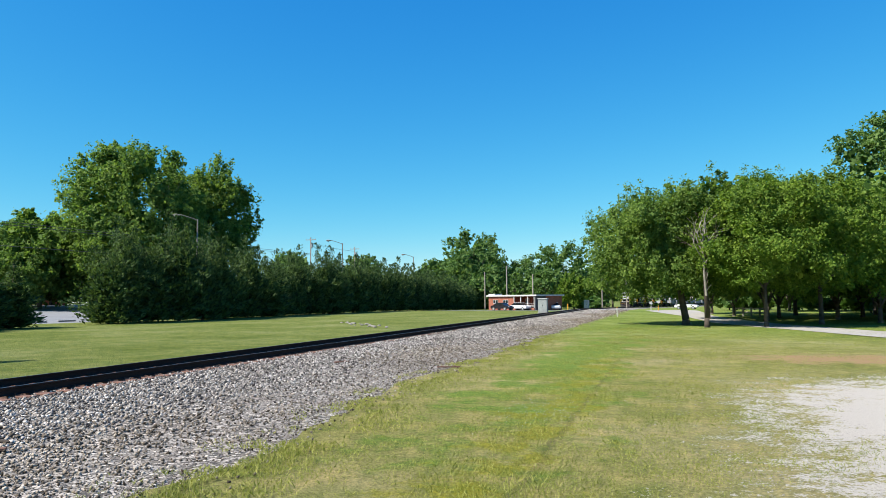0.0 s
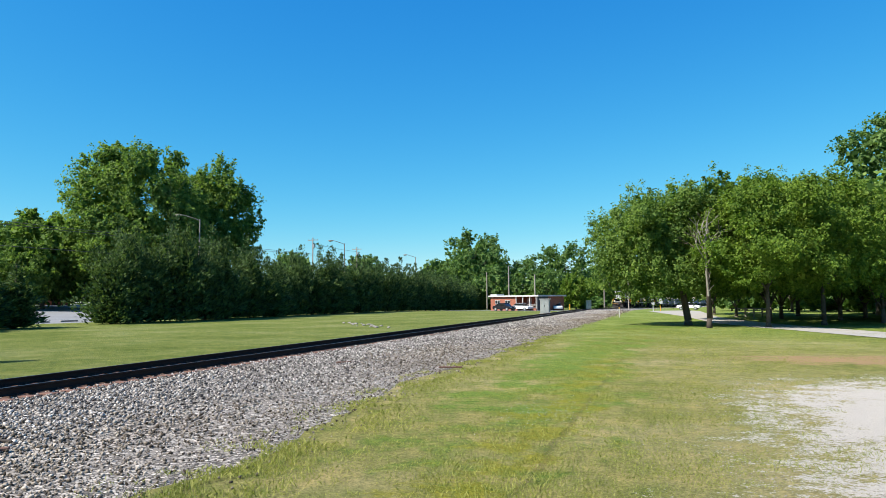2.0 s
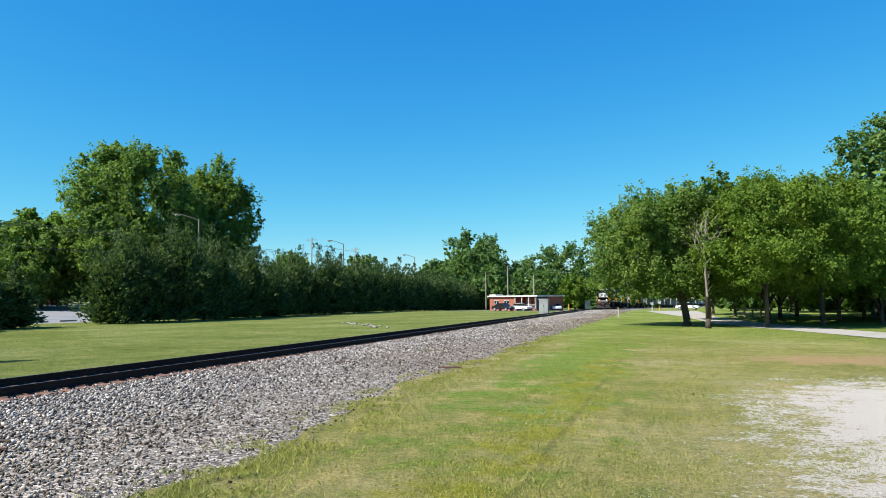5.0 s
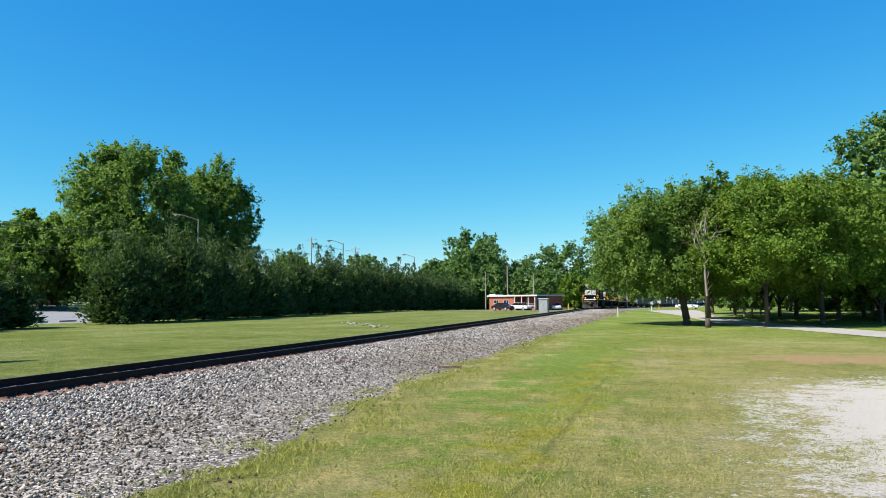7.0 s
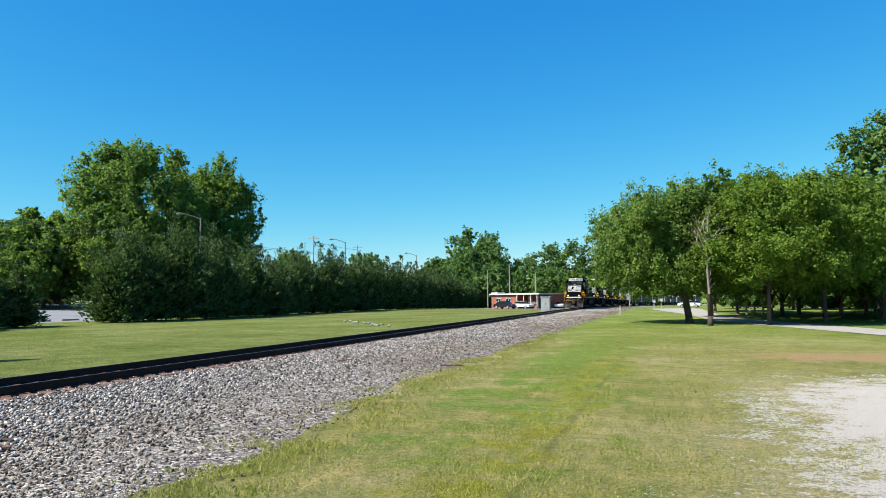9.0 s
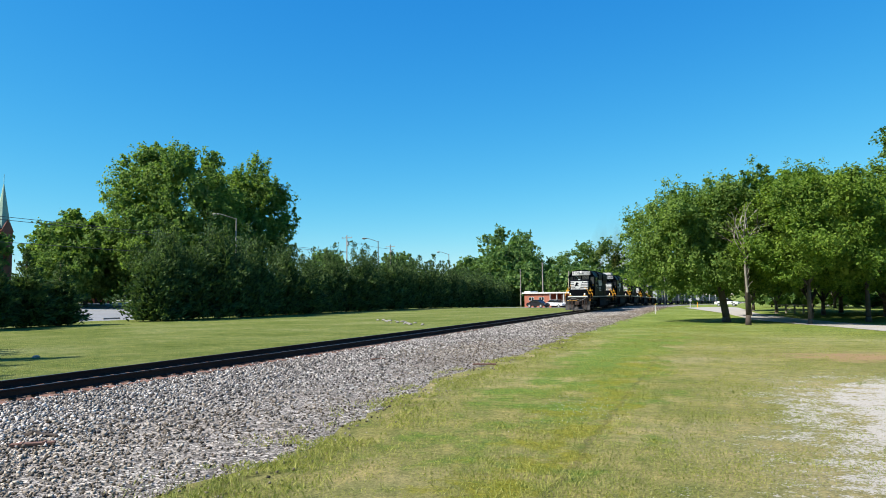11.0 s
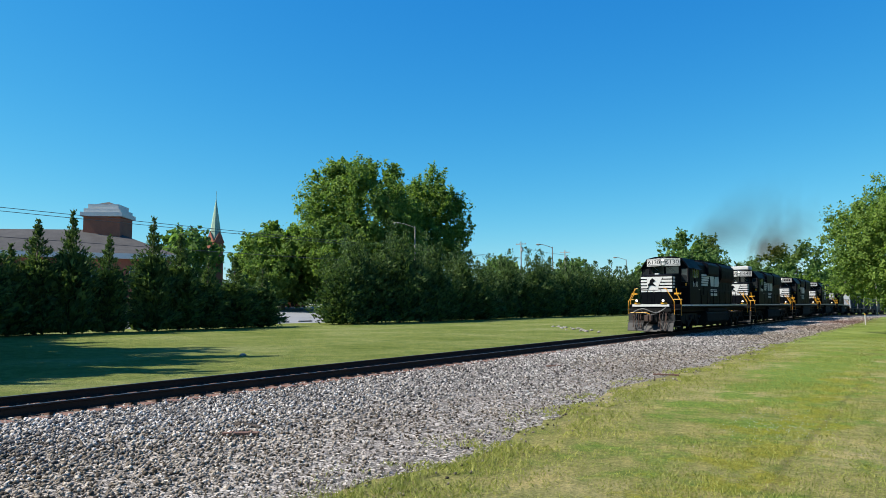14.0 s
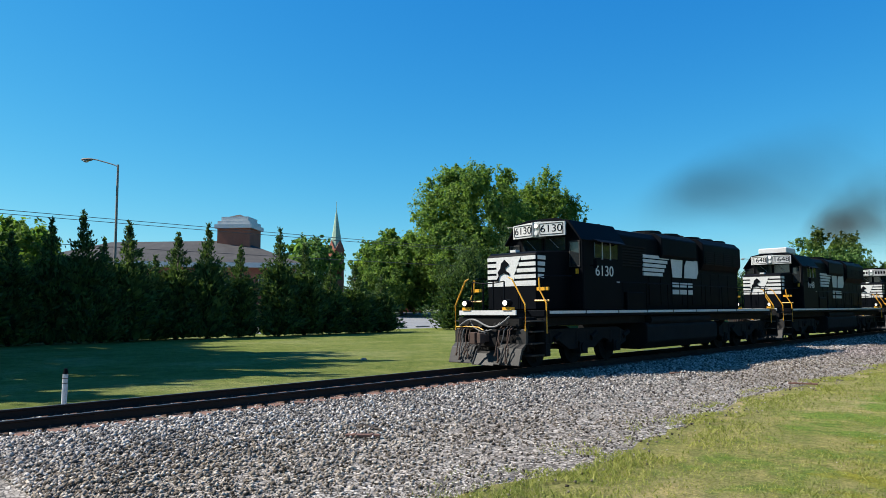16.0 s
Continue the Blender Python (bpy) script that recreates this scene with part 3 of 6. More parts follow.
def broadleaf(name, label, H, R, bare, seed, leaves=16000, size=0.22, mat=None, trunk_r=0.3, squash=1.0, clumps=110, dead=False, lean=0.0, bark=None, off=0.0, low=None, masses=34):
    """A broad tree: trunk, forking limbs and a crown of leaf clumps with gaps. H height, R crown radius, bare the clear trunk."""
    rng = np.random.default_rng(seed)
    root = thing(name, label=label, category="tree")
    bm = B()
    tips = []
    top = Vector((lean, 0, bare))
    rod(bm, (0, 0, -0.15), (0, 0, bare * 0.12), trunk_r * 1.45, trunk_r * 1.02, n=12)
    rod(bm, (0, 0, bare * 0.12), top, trunk_r * 1.02, trunk_r * 0.8, n=12)
    ch = H - bare
    for k in range(5):
        a = k * 2.4 + rng.uniform(0, 0.8)
        limb(bm, top - Vector((0, 0, rng.uniform(0, bare * 0.15))), Vector((math.cos(a) * 0.6 * R / ch * 1.6, math.sin(a) * 0.6 * R / ch * 1.6, 1.0)), ch * 0.3, trunk_r * 0.5, 3, rng, tips)
    limb(bm, top, Vector((lean * 0.1, 0, 1)), ch * 0.34, trunk_r * 0.62, 3, rng, tips)
    part("trunk", bm, bark or M_BARK, root, smooth=True)
    # the crown: leafy masses carried by the main limbs, crowded on a full dome
    cb = bare * 0.5 if low is None else low
    mid = cb + (H - cb) * 0.5
    half = np.array([R, R * squash, (H - cb) * 0.5])
    nl = masses
    g = (np.arange(nl) + 0.5) / nl
    az = np.arange(nl) * 2.39996 + rng.uniform(0, 6.28)
    zz = 1 - 1.9 * g
    ball = np.stack([np.sqrt(np.maximum(0, 1 - zz ** 2)) * np.cos(az), np.sqrt(np.maximum(0, 1 - zz ** 2)) * np.sin(az), zz], 1)
    ball *= (1.0 / (np.abs(ball) ** 2.7).sum(1) ** (1 / 2.7))[:, None] ** 0.8
    wid = rng.uniform(0.17, 0.38, nl)
    lobe = ball * (1.0 - wid[:, None]) * rng.uniform(0.72, 1.06, (nl, 1)) + rng.normal(0, 0.05, (nl, 3))
    tries = clumps * 4
    own = rng.choice(nl, tries, p=wid ** 2 / (wid ** 2).sum())
    d0 = unit(unit(rng.normal(0, 1, (tries, 3))) + 0.55 * unit(ball[own]) + np.array([0, 0, 0.2]))
    c = lobe[own] + d0 * wid[own][:, None] * rng.random((tries, 1)) ** 0.2 * rng.uniform(0.85, 1.18, (tries, 1))
    deep = (1 - np.linalg.norm(c[:, None, :] - lobe[None], axis=2) / wid[None]).max(1)
    pick = np.where(deep < 0.34)[0][:clumps]
    c, d0, own = c[pick], d0[pick], own[pick]
    clumps = len(pick)
    hub = np.array([lean + off, 0, mid])
    c = c * half + hub
    if dead:
        c[:, 1] = np.abs(c[:, 1]) * 0.8 + 0.5
    c[:, 2] = np.maximum(c[:, 2], cb + rng.random(clumps) * 0.8)
    twig = unit(d0 * 0.8 + np.array([0, 0, 0.35]) + rng.normal(0, 0.45, (clumps, 3)))
    reach = rng.uniform(0.04, 0.17, clumps) * min(R, 0.5 * H)
    per = int(leaves * 0.88) // clumps
    idx = np.repeat(np.arange(clumps), per)
    n = len(idx)
    along = rng.uniform(-0.7, 1.0, (n, 1))
    pos = c[idx] + twig[idx] * along * reach[idx][:, None] + rng.normal(0, 1, (n, 3)) * (0.38 - 0.26 * np.maximum(along, 0)) * reach[idx][:, None]
    out = unit(d0[idx] * 0.6 + np.array([0, 0, 0.4]) + rng.normal(0, 0.6, (n, 3)))
    s = size * rng.uniform(0.55, 1.3, (n, 1)) * 0.5
    # darker leaves within the masses, which close the crown
    k = int(leaves * 0.12)
    iw = rng.integers(0, nl, k)
    core = (lobe[iw] + unit(rng.normal(0, 1, (k, 3))) * wid[iw][:, None] * rng.random((k, 1)) ** 0.5 * 0.72) * half + hub
    core[:, 2] = np.maximum(core[:, 2], cb + 0.3)
    if dead:
        core[:, 1] = np.abs(core[:, 1]) * 0.8 + 0.7
    pos, out, s = np.concatenate([pos, core]), np.concatenate([out, unit(rng.normal(0, 1, (k, 3)))]), np.concatenate([s, np.full((k, 1), size * 1.05)])
    tmp = unit(np.cross(out, rng.normal(0, 1, (len(pos), 3))))
    quads_mesh("crown", pos, tmp * s * 1.3, np.cross(out, tmp) * s * 0.9, mat or M_OAK, root)
    if dead:
        bm = B()
        t2 = []
        rod(bm, (0, -0.3, bare * 0.4), (-0.1, -0.5, H * 0.36), 0.08, 0.075, n=8)
        rod(bm, (-0.1, -0.5, H * 0.36), (-0.12, -0.7, H * 0.62), 0.075, 0.045, n=8)
        for k in range(9):
            z = H * (0.4 + 0.028 * k)
            a = (-1) ** k * (0.5 - 0.03 * k) + rng.normal(0, 0.08)
            limb(bm, Vector((-0.11, -0.6, z)), Vector((a, -0.12, 1.0)), 1.5 - 0.05 * k, 0.055, 3, rng, t2)
        for k in range(4):
            limb(bm, Vector((0.0, -0.4, H * (0.24 + 0.04 * k))), Vector(rng.normal(0, 0.6, 3)) + Vector((0.4, -0.3, 0.7)), 0.6, 0.028, 3, rng, t2)
        part("bare_limb", bm, M_DEAD, root, "leafless bleached limbs")
    return root


def conifer(name, label, H, R, seed, sprays=5200, taper=1.0, leaders=1):
    """A cypress: upswept feathery sprays on a narrow cone, full below, thin at its tip."""
    rng = np.random.default_rng(seed)
    root = thing(name, label=label, category="tree", group="evergreen hedge")
    bm = rod(B(), (0, 0, -0.1), (0, 0, H * (0.95 if leaders == 1 else 0.6)), 0.16, 0.02, n=8)
    part("trunk", bm, M_BARK, root, smooth=True)
    # branches: long and level below, short and upright towards the leader
    nb = 190
    u = np.sort(rng.random(nb) ** 1.1)
    h = 0.3 + (H - 0.5) * u
    reach = R * np.where(u < 0.38, 1.0, ((1 - u) / 0.62) ** taper) * rng.uniform(0.5, 1.2, nb) + 0.1
    a = rng.uniform(0, 2 * np.pi, nb)
    lead = rng.integers(0, leaders, nb)
    la = rng.uniform(0, 6.28) + np.arange(leaders) * 6.28 / leaders
    foot = np.stack([np.cos(la), np.sin(la)], 1) * (0.0 if leaders == 1 else R * 0.42)
    h *= np.where(lead == 0, 1.0, 0.97 - 0.09 * lead)
    up = 0.35 + 0.9 * u + rng.normal(0, 0.12, nb)
    way = unit(np.stack([np.cos(a), np.sin(a), up], 1))
    share = np.clip(reach / reach.mean(), 0.35, 1.6)
    cnt = np.maximum(8, (sprays / nb * share).astype(int))
    idx = np.repeat(np.arange(nb), cnt)
    n = len(idx)
    s = rng.random(n) ** 0.62
    wide = (0.05 + 0.17 * reach[idx] * np.sin(np.pi * np.minimum(s * 0.9 + 0.12, 1)))[:, None]
    centre = np.stack([foot[lead[idx], 0], foot[lead[idx], 1], h[idx]], 1) + way[idx] * (reach[idx] * s)[:, None] + rng.normal(0, 1, (n, 3)) * wide
    centre[:, 2] = np.clip(centre[:, 2], 0.2, H)
    al = unit(way[idx] + np.array([0, 0, 0.25]) + rng.normal(0, 0.38, (n, 3)))
    ac = unit(np.cross(al, rng.normal(0, 1, (n, 3))))
    L = rng.uniform(0.11, 0.24, (n, 1)) * (5200 / sprays) ** 0.5 * (1.15 - 0.4 * u[idx])[:, None]
    # close inner foliage round the trunk, below the open tip
    k = 1500
    uz = rng.random(k) ** 1.2 * 0.62
    ia = rng.uniform(0, 6.283, k)
    ir = R * 0.62 * np.sqrt(rng.random(k)) * np.where(uz < 0.38, 1.0, (1 - uz) / 0.62)
    inner = np.stack([ir * np.cos(ia), ir * np.sin(ia), 0.35 + uz * (H - 0.6)], 1)
    ial = unit(np.stack([np.cos(ia), np.sin(ia), np.full(k, 0.9)], 1) + rng.normal(0, 0.4, (k, 3))) * 0.42
    iac = unit(np.cross(ial, rng.normal(0, 1, (k, 3)))) * 0.24
    quads_mesh("crown", np.concatenate([centre, inner]), np.concatenate([al * L, ial]), np.concatenate([ac * L * 0.42, iac]), M_CONIFER, root)
    return root


def build_grass():
    """Tufts of mown grass on the nearer lawn, as loose blades."""
    rng = np.random.default_rng(8)
    n = 170000
    y = 4.5 + 46 * rng.random(n) ** 2.0
    x = rng.uniform(-6.2, 1.0, n) + rng.random(n) ** 2 * (y * 0.42)
    dens = np.array([noise.noise((a * 0.8, b * 0.8, 0.4)) + 0.5 * noise.noise((a * 2.6, b * 2.6, 2.4)) for a, b in zip(x, y)])
    rad = (((x - 9.6) / 7.9) ** 4 + ((y - 9.5) / 10.2) ** 4) ** 0.25
    edge = TRACK_X + bed_edge(y) - 0.2 + 0.2 * np.sin(y * 0.7) + rng.normal(0, 0.45, len(y)) - 0.5 * np.maximum(0, np.sin(y * 0.43 + 1)) ** 3
    keep = (dens + rng.normal(0, 0.3, n) > -0.15) & (rad + dens * 0.25 > 0.95) & (x > edge)
    x, y, dens = x[keep], y[keep], dens[keep]
    n = len(x)
    h = rng.uniform(0.008, 0.02, n) * (1 + 0.5 * np.clip(dens, 0, 1)) * np.where((np.abs(x + 2.2) < 1.0), 1.35, 1.0) * np.where((x < TRACK_X + bed_edge(y) + 0.4) & (dens > 0.05), rng.uniform(1.0, 3.2, n), 1.0)
    lean = rng.normal(0, 0.7, (n, 2)) * h[:, None]
    al = np.stack([lean[:, 0], lean[:, 1], h], 1)
    ac = unit(np.stack([rng.normal(0, 1, n), rng.normal(0, 1, n), np.zeros(n)], 1)) * (0.0035 + 0.00025 * y)[:, None]
    # weeds and tufts that creep into the edge of the gravel
    m = 34000
    wy = 4.5 + 34 * rng.random(m) ** 1.5
    away = rng.normal(0, 0.5, m)
    wx = TRACK_X + bed_edge(wy) + away
    wd = np.array([noise.noise((p * 1.3, q * 0.9, 7.4)) + 0.5 * noise.noise((p * 4.0, q * 3.0, 1.4)) for p, q in zip(wx, wy)])
    keep = wd + 0.35 * away[:m] > 0.04
    wx, wy = wx[keep], wy[keep]
    m = len(wx)
    wh = rng.uniform(0.014, 0.04, m)
    wal = np.stack([rng.normal(0, 0.8, m) * wh, rng.normal(0, 0.8, m) * wh, wh], 1)
    wac = unit(np.stack([rng.normal(0, 1, m), rng.normal(0, 1, m), np.zeros(m)], 1)) * (0.005 + 0.0003 * wy)[:, None]
    cen = np.concatenate([np.stack([x, y, h * 0.8], 1), np.stack([wx, wy, wh * 0.8 + 0.01], 1)])
    ob = quads_mesh("grass_blades", cen, np.concatenate([al, wal]), np.concatenate([ac, wac]), M_BLADE, None)
    tagged(ob, "short mown grass blades, green to straw yellow", "grass", kind="stuff")
    # white clover heads in a small patch
    k = 260
    cx, cy = rng.normal(-2.2, 0.38, k), rng.normal(12.9, 0.75, k)
    c = np.stack([cx, cy, rng.uniform(0.05, 0.09, k)], 1)
    al = unit(rng.normal(0, 1, (k, 3))) * 0.0075
    ac = unit(np.cross(al, rng.normal(0, 1, (k, 3)))) * 0.0075
    tagged(quads_mesh("clover_flowers", c, al, ac, M_WHITE, None), "small white clover flower heads in the grass", "flowers", kind="stuff")
    # small pale gravel strewn from the yard into the worn grass
    m = 26000
    y = 4.5 + 20 * rng.random(m) ** 1.3
    x = rng.uniform(-1.5, 12.0, m)
    rad = (((x - 9.6) / 7.9) ** 4 + ((y - 9.5) / 10.2) ** 4) ** 0.25
    clump = np.array([noise.noise((a * 1.3, b * 1.3, 5.4)) for a, b in zip(x, y)])
    keep = (rng.random(m) < np.exp(-((rad - 1.0) / 0.16) ** 2) * (0.55 + 0.8 * clump)) & (x < y * 0.55 + 1)
    x, y = x[keep], y[keep]
    m = len(x)
    s = rng.uniform(0.006, 0.016, (m, 1)) * (1 + 0.02 * y[:, None])
    al = unit(np.stack([rng.normal(0, 1, m), rng.normal(0, 1, m), rng.normal(0, 0.3, m)], 1)) * s
    ac = unit(np.cross(al, np.stack([rng.normal(0, 0.3, m), rng.normal(0, 0.3, m), np.ones(m)], 1))) * s * 0.8
    tagged(quads_mesh("yard_gravel", np.stack([x, y, np.full(m, 0.018)], 1), al, ac, M_PATH, None), "small pale gravel strewn over the worn grass", "gravel", kind="stuff")


# ---- the train ----
def text_mesh(s, size):
    cu = bpy.data.curves.new("number", "FONT")
    cu.body, cu.size, cu.extrude, cu.align_x, cu.align_y = s, size, 0.004, "CENTER", "CENTER"
    ob = bpy.data.objects.new("number", cu)
    scene.collection.objects.link(ob)
    me = bpy.data.meshes.new_from_object(ob.evaluated_get(bpy.context.evaluated_depsgraph_get()))
    bpy.data.objects.remove(ob)
    return me


def numeral(s, size, m, mat, parent):
    me = text_mesh(s, size)
    me.materials.clear()
    me.materials.append(mat)
    ob = new("number", me)
    ob.parent = parent
    ob.matrix_basis = m @ Matrix.Diagonal((1.18, 1, 1, 1))
    return ob


DECK = 1.69      # walkway over the rail head


def wheelset(parent, y):
    bm = B()
    for s in (-1, 1):
        rod(bm, (s * 0.68, 0, 0), (s * 0.81, 0, 0), 0.51, n=24)
        rod(bm, (s * 0.63, 0, 0), (s * 0.68, 0, 0), 0.54, n=24)
        rod(bm, (s * 0.81, 0, 0), (s * 0.86, 0, 0), 0.2, n=12)
        for k in range(5):
            a = k * 1.257
            box(bm, s * 0.815 - 0.01, s * 0.815 + 0.01, math.cos(a) * 0.33 - 0.05, math.cos(a) * 0.33 + 0.05, math.sin(a) * 0.33 - 0.05, math.sin(a) * 0.33 + 0.05)
    rod(bm, (-0.7, 0, 0), (0.7, 0, 0), 0.09, n=10)
    w = part("wheelset", bm, M_GRIME, parent)
    w.matrix_basis = pose(0, y, 0.51)
    return w


def build_loco():
    """A six-axle road locomotive, low nose first. y runs back from the front coupler, z up from the rail head."""
    lo = thing("locomotive", label="black diesel locomotive with white nose stripes on rails", category="locomotive", group="locomotives of the train")
    # frame and platform
    bm = B()
    box(bm, -1.2, 1.2, 0.62, 20.36, 1.22, 1.5)
    part("underframe", bm, M_GRIME, lo, bevel=0.03)
    bm = B()
    box(bm, -1.54, 1.54, 1.35, 19.6, 1.5, DECK)
    box(bm, -0.95, 0.95, 0.6, 1.35, 1.5, DECK)
    box(bm, -0.95, 0.95, 19.6, 20.38, 1.5, DECK)
    part("walkway", bm, M_BLACK, lo, bevel=0.015)
    for s in (-1, 1):
        for a in range(9):
            y0 = 1.6 + a * 1.97
            part("sill_stripe", box(B(), s * 1.545 - 0.006, s * 1.545 + 0.006, y0, y0 + 1.9, DECK - 0.1, DECK - 0.015), M_LWHITE, lo, "white reflective sill edge")
    # front end
    part("end_stripe", box(B(), -1.1, 1.1, 0.55, 0.6, 1.56, DECK + 0.01), M_LWHITE, lo, "white edge of the front platform")
    bm = B()
    box(bm, -1.3, 1.3, 0.82, 0.92, 0.5, 1.5)
    part("pilot_plate", bm, M_GRIME, lo, bevel=0.02)
    for s in (-1, 1):
        part("pilot_plate", box(B(), s * 1.2 - 0.2, s * 1.2 + 0.2, 0.66, 0.74, 0.7, 1.15), M_PILOT, lo, bevel=0.02)
        part("gusset", slab(B(), [(s * 1.1, 0.62, 1.5), (s * 1.1, 0.62, 1.2), (s * 1.1, 0.9, 1.0), (s * 1.1, 0.9, 1.5)], 0.03), M_GRIME, lo)
    bm = B()
    prof = [(0.62, 0.74), (0.42, 0.6), (0.26, 0.14), (0.31, 0.12), (0.48, 0.54), (0.62, 0.66)]
    for x0, x1 in ((-1.36, -0.42), (0.42, 1.36), (-0.42, 0.42)):
        if x1 - x0 > 0.9:
            prism(bm, [(y + 0.06, z) for y, z in prof], "x", x0, x1)
        else:
            prism(bm, [(y + 0.06, z * 0.72) for y, z in prof], "x", x0, x1)
    part("snow_plow", bm, M_PILOT, lo, "scuffed steel plough blade", bevel=0.006)
    # coupler
    bm = B()
    box(bm, -0.14, 0.14, 0.2, 0.75, 0.78, 1.0)
    box(bm, -0.2, 0.02, 0.0, 0.26, 0.72, 1.06)
    box(bm, 0.06, 0.22, 0.02, 0.22, 0.74, 1.04)
    rod(bm, (0.13, 0.08, 0.68), (0.13, 0.08, 1.1), 0.05)
    part("coupler", bm, M_RUST, lo, "rusty knuckle coupler", bevel=0.02)
    bm = B()
    box(bm, -0.42, 0.42, 0.5, 0.62, 0.62, 1.14)
    part("coupler_pocket", bm, M_GRIME, lo, bevel=0.03)
    # hoses: bundles at each side and a jumper cable between
    rg = random.Random(77)
    for s in (-1, 1):
        for k in range(5):
            bm = B()
            x = s * (0.56 + 0.1 * k) + rg.uniform(-0.04, 0.04)
            q = [rg.uniform(-0.06, 0.06) for _ in range(4)]
            low_end = rg.uniform(0.24, 0.5)
            pipe(bm, [(x, 0.62, 1.18 + q[0]), (x + q[1] * 0.5, 0.44, 1.12), (x + q[1], 0.38, 0.9), (x + q[2], 0.34, 0.72), (x + q[3], 0.31, 0.58 + q[0]), (x + q[2] * 0.6, 0.28, low_end)], 0.019)
            rod(bm, (x + q[2] * 0.6 - 0.02, 0.27, low_end - 0.07), (x + q[2] * 0.6 + 0.03, 0.27, low_end + 0.03), 0.03, n=6)
            part("brake_hose", bm, M_RUST if k != 2 else M_HOSE, lo, "hanging air hose")
        for z in (0.95, 1.12):
            part("hose_bracket", rod(B(), (s * 0.5, 0.6, z), (s * 1.12, 0.6, z + 0.03), 0.022, n=6), M_GRIME, lo)
    part("brake_hose", pipe(B(), [(0.1, 0.45, 1.12), (0.06, 0.3, 0.95), (-0.02, 0.24, 0.66), (-0.14, 0.25, 0.5), (-0.2, 0.22, 0.3), (-0.27, 0.2, 0.14)], 0.034), M_HOSE, lo, "thick hanging air hose")
    pts = [(-1.0 + 1.95 * t, 0.46 - 0.1 * math.sin(3.1416 * t), 1.3 + 0.13 * math.sin(6.283 * t * 1.15 - 0.5) + 0.16 * t ** 4) for t in [i / 24 for i in range(25)]]
    part("jumper_cable", pipe(B(), pts, 0.03), M_CABLE, lo, "grey jumper cable looped across the pilot")
    part("jumper_cable", pipe(B(), [(-0.62, 0.5, 1.42), (-0.4, 0.42, 1.2), (-0.05, 0.38, 1.06), (0.35, 0.4, 1.14), (0.6, 0.46, 1.34)], 0.022), M_HOSE, lo, "black jumper cable")
    for x, z, r in ((-0.3, 1.28, 0.09), (0.28, 1.3, 0.07), (0.75, 1.36, 0.06), (-0.8, 1.34, 0.06)):
        part("receptacle", rod(B(), (x, 0.84, z), (x, 0.6, z - 0.02), r, r * 0.8, n=10), M_PILOT, lo)
    bm = B()
    pipe(bm, [(-1.2, 0.52, 1.2), (-0.7, 0.45, 1.22), (-0.2, 0.4, 1.2), (0.0, 0.4, 1.12)], 0.018)
    part("uncoupling_lever", bm, M_YELLOW, lo, "yellow uncoupling lever")
    # corner steps
    for s in (-1, 1):
        for yb in (0.75, 19.55):
            for z in (0.38, 0.72, 1.06, 1.36):
                part("step", box(B(), min(s * 1.02, s * 1.5), max(s * 1.02, s * 1.5), yb, yb + 0.62, z, z + 0.04), M_PILOT, lo)
            part("step_well", box(B(), s * 1.0 - 0.015, s * 1.0 + 0.015, yb, yb + 0.64, 0.36, 1.6), M_GRIME, lo)
            part("step_well", box(B(), min(s * 1.02, s * 1.54), max(s * 1.02, s * 1.54), yb + 0.64, yb + 0.67, 0.36, 1.66), M_GRIME, lo)
    # hand rails: yellow at the steps, black along the deck
    for s in (-1, 1):
        for yb, yo in ((0.66, 1), (20.3, -1)):
            part("step_handrail", pipe(B(), [(s * 1.36, yb, 1.1), (s * 1.37, yb, 1.85), (s * 0.92, yb - 0.02 * yo, 2.6), (s * 0.78, yb - 0.02 * yo, 2.66)], 0.024), M_YELLOW, lo, "yellow grab rail at the steps")
            part("step_handrail", pipe(B(), [(s * 1.53, yb + 0.8 * yo, 1.02), (s * 1.53, yb + 0.8 * yo, 1.9), (s * 1.3, yb + 0.8 * yo, 2.28), (s * 1.27, yb + 0.8 * yo, 2.66)], 0.024), M_YELLOW, lo, "yellow grab rail at the steps")
            part("side_handrail", pipe(B(), [(s * 1.27, yb + 0.8 * yo, 2.66), (s * 1.4, yb + 1.1 * yo, 2.72), (s * 1.48, yb + 2.2 * yo, 2.74)], 0.02), M_BLACK, lo)
            if yo > 0:
                part("step_light", box(B(), s * 1.3 - 0.2, s * 1.3 + 0.2, yb + 0.92, yb + 1.0, 2.28, 2.38), M_YELLOW, lo, "yellow plate by the steps")
                part("grab_bar", pipe(B(), [(s * 1.05, yb + 0.9, 1.98), (s * 1.56, yb + 0.9, 1.98)], 0.028), M_YELLOW, lo)
        bm = B()
        for k in range(9):
            y = 5.9 + k * 1.62
            rod(bm, (s * 1.5, y, DECK), (s * 1.5, y, 2.62), 0.02, n=6)
        pipe(bm, [(s * 1.5, 5.7, 2.62), (s * 1.5, 19.3, 2.62)], 0.02)
        part("side_handrail", bm, M_BLACK, lo)
    for x in (-0.62, -0.2, 0.2, 0.62):
        part("stanchion", rod(B(), (x, 0.64, DECK), (x, 0.64, 2.55), 0.024, n=6), M_BLACK, lo)
    part("front_rail", pipe(B(), [(-0.62, 0.64, 2.55), (-0.2, 0.62, 2.5), (0.2, 0.62, 2.5), (0.62, 0.64, 2.55)], 0.018), M_BLACK, lo)
    # low nose
    NF, CF = 1.75, 3.5
    bm = B()
    hw = 0.98
    prof = [(NF, DECK), (NF, 3.4), (NF + 0.12, 3.5), (CF + 0.05, 3.6), (CF + 0.05, DECK)]
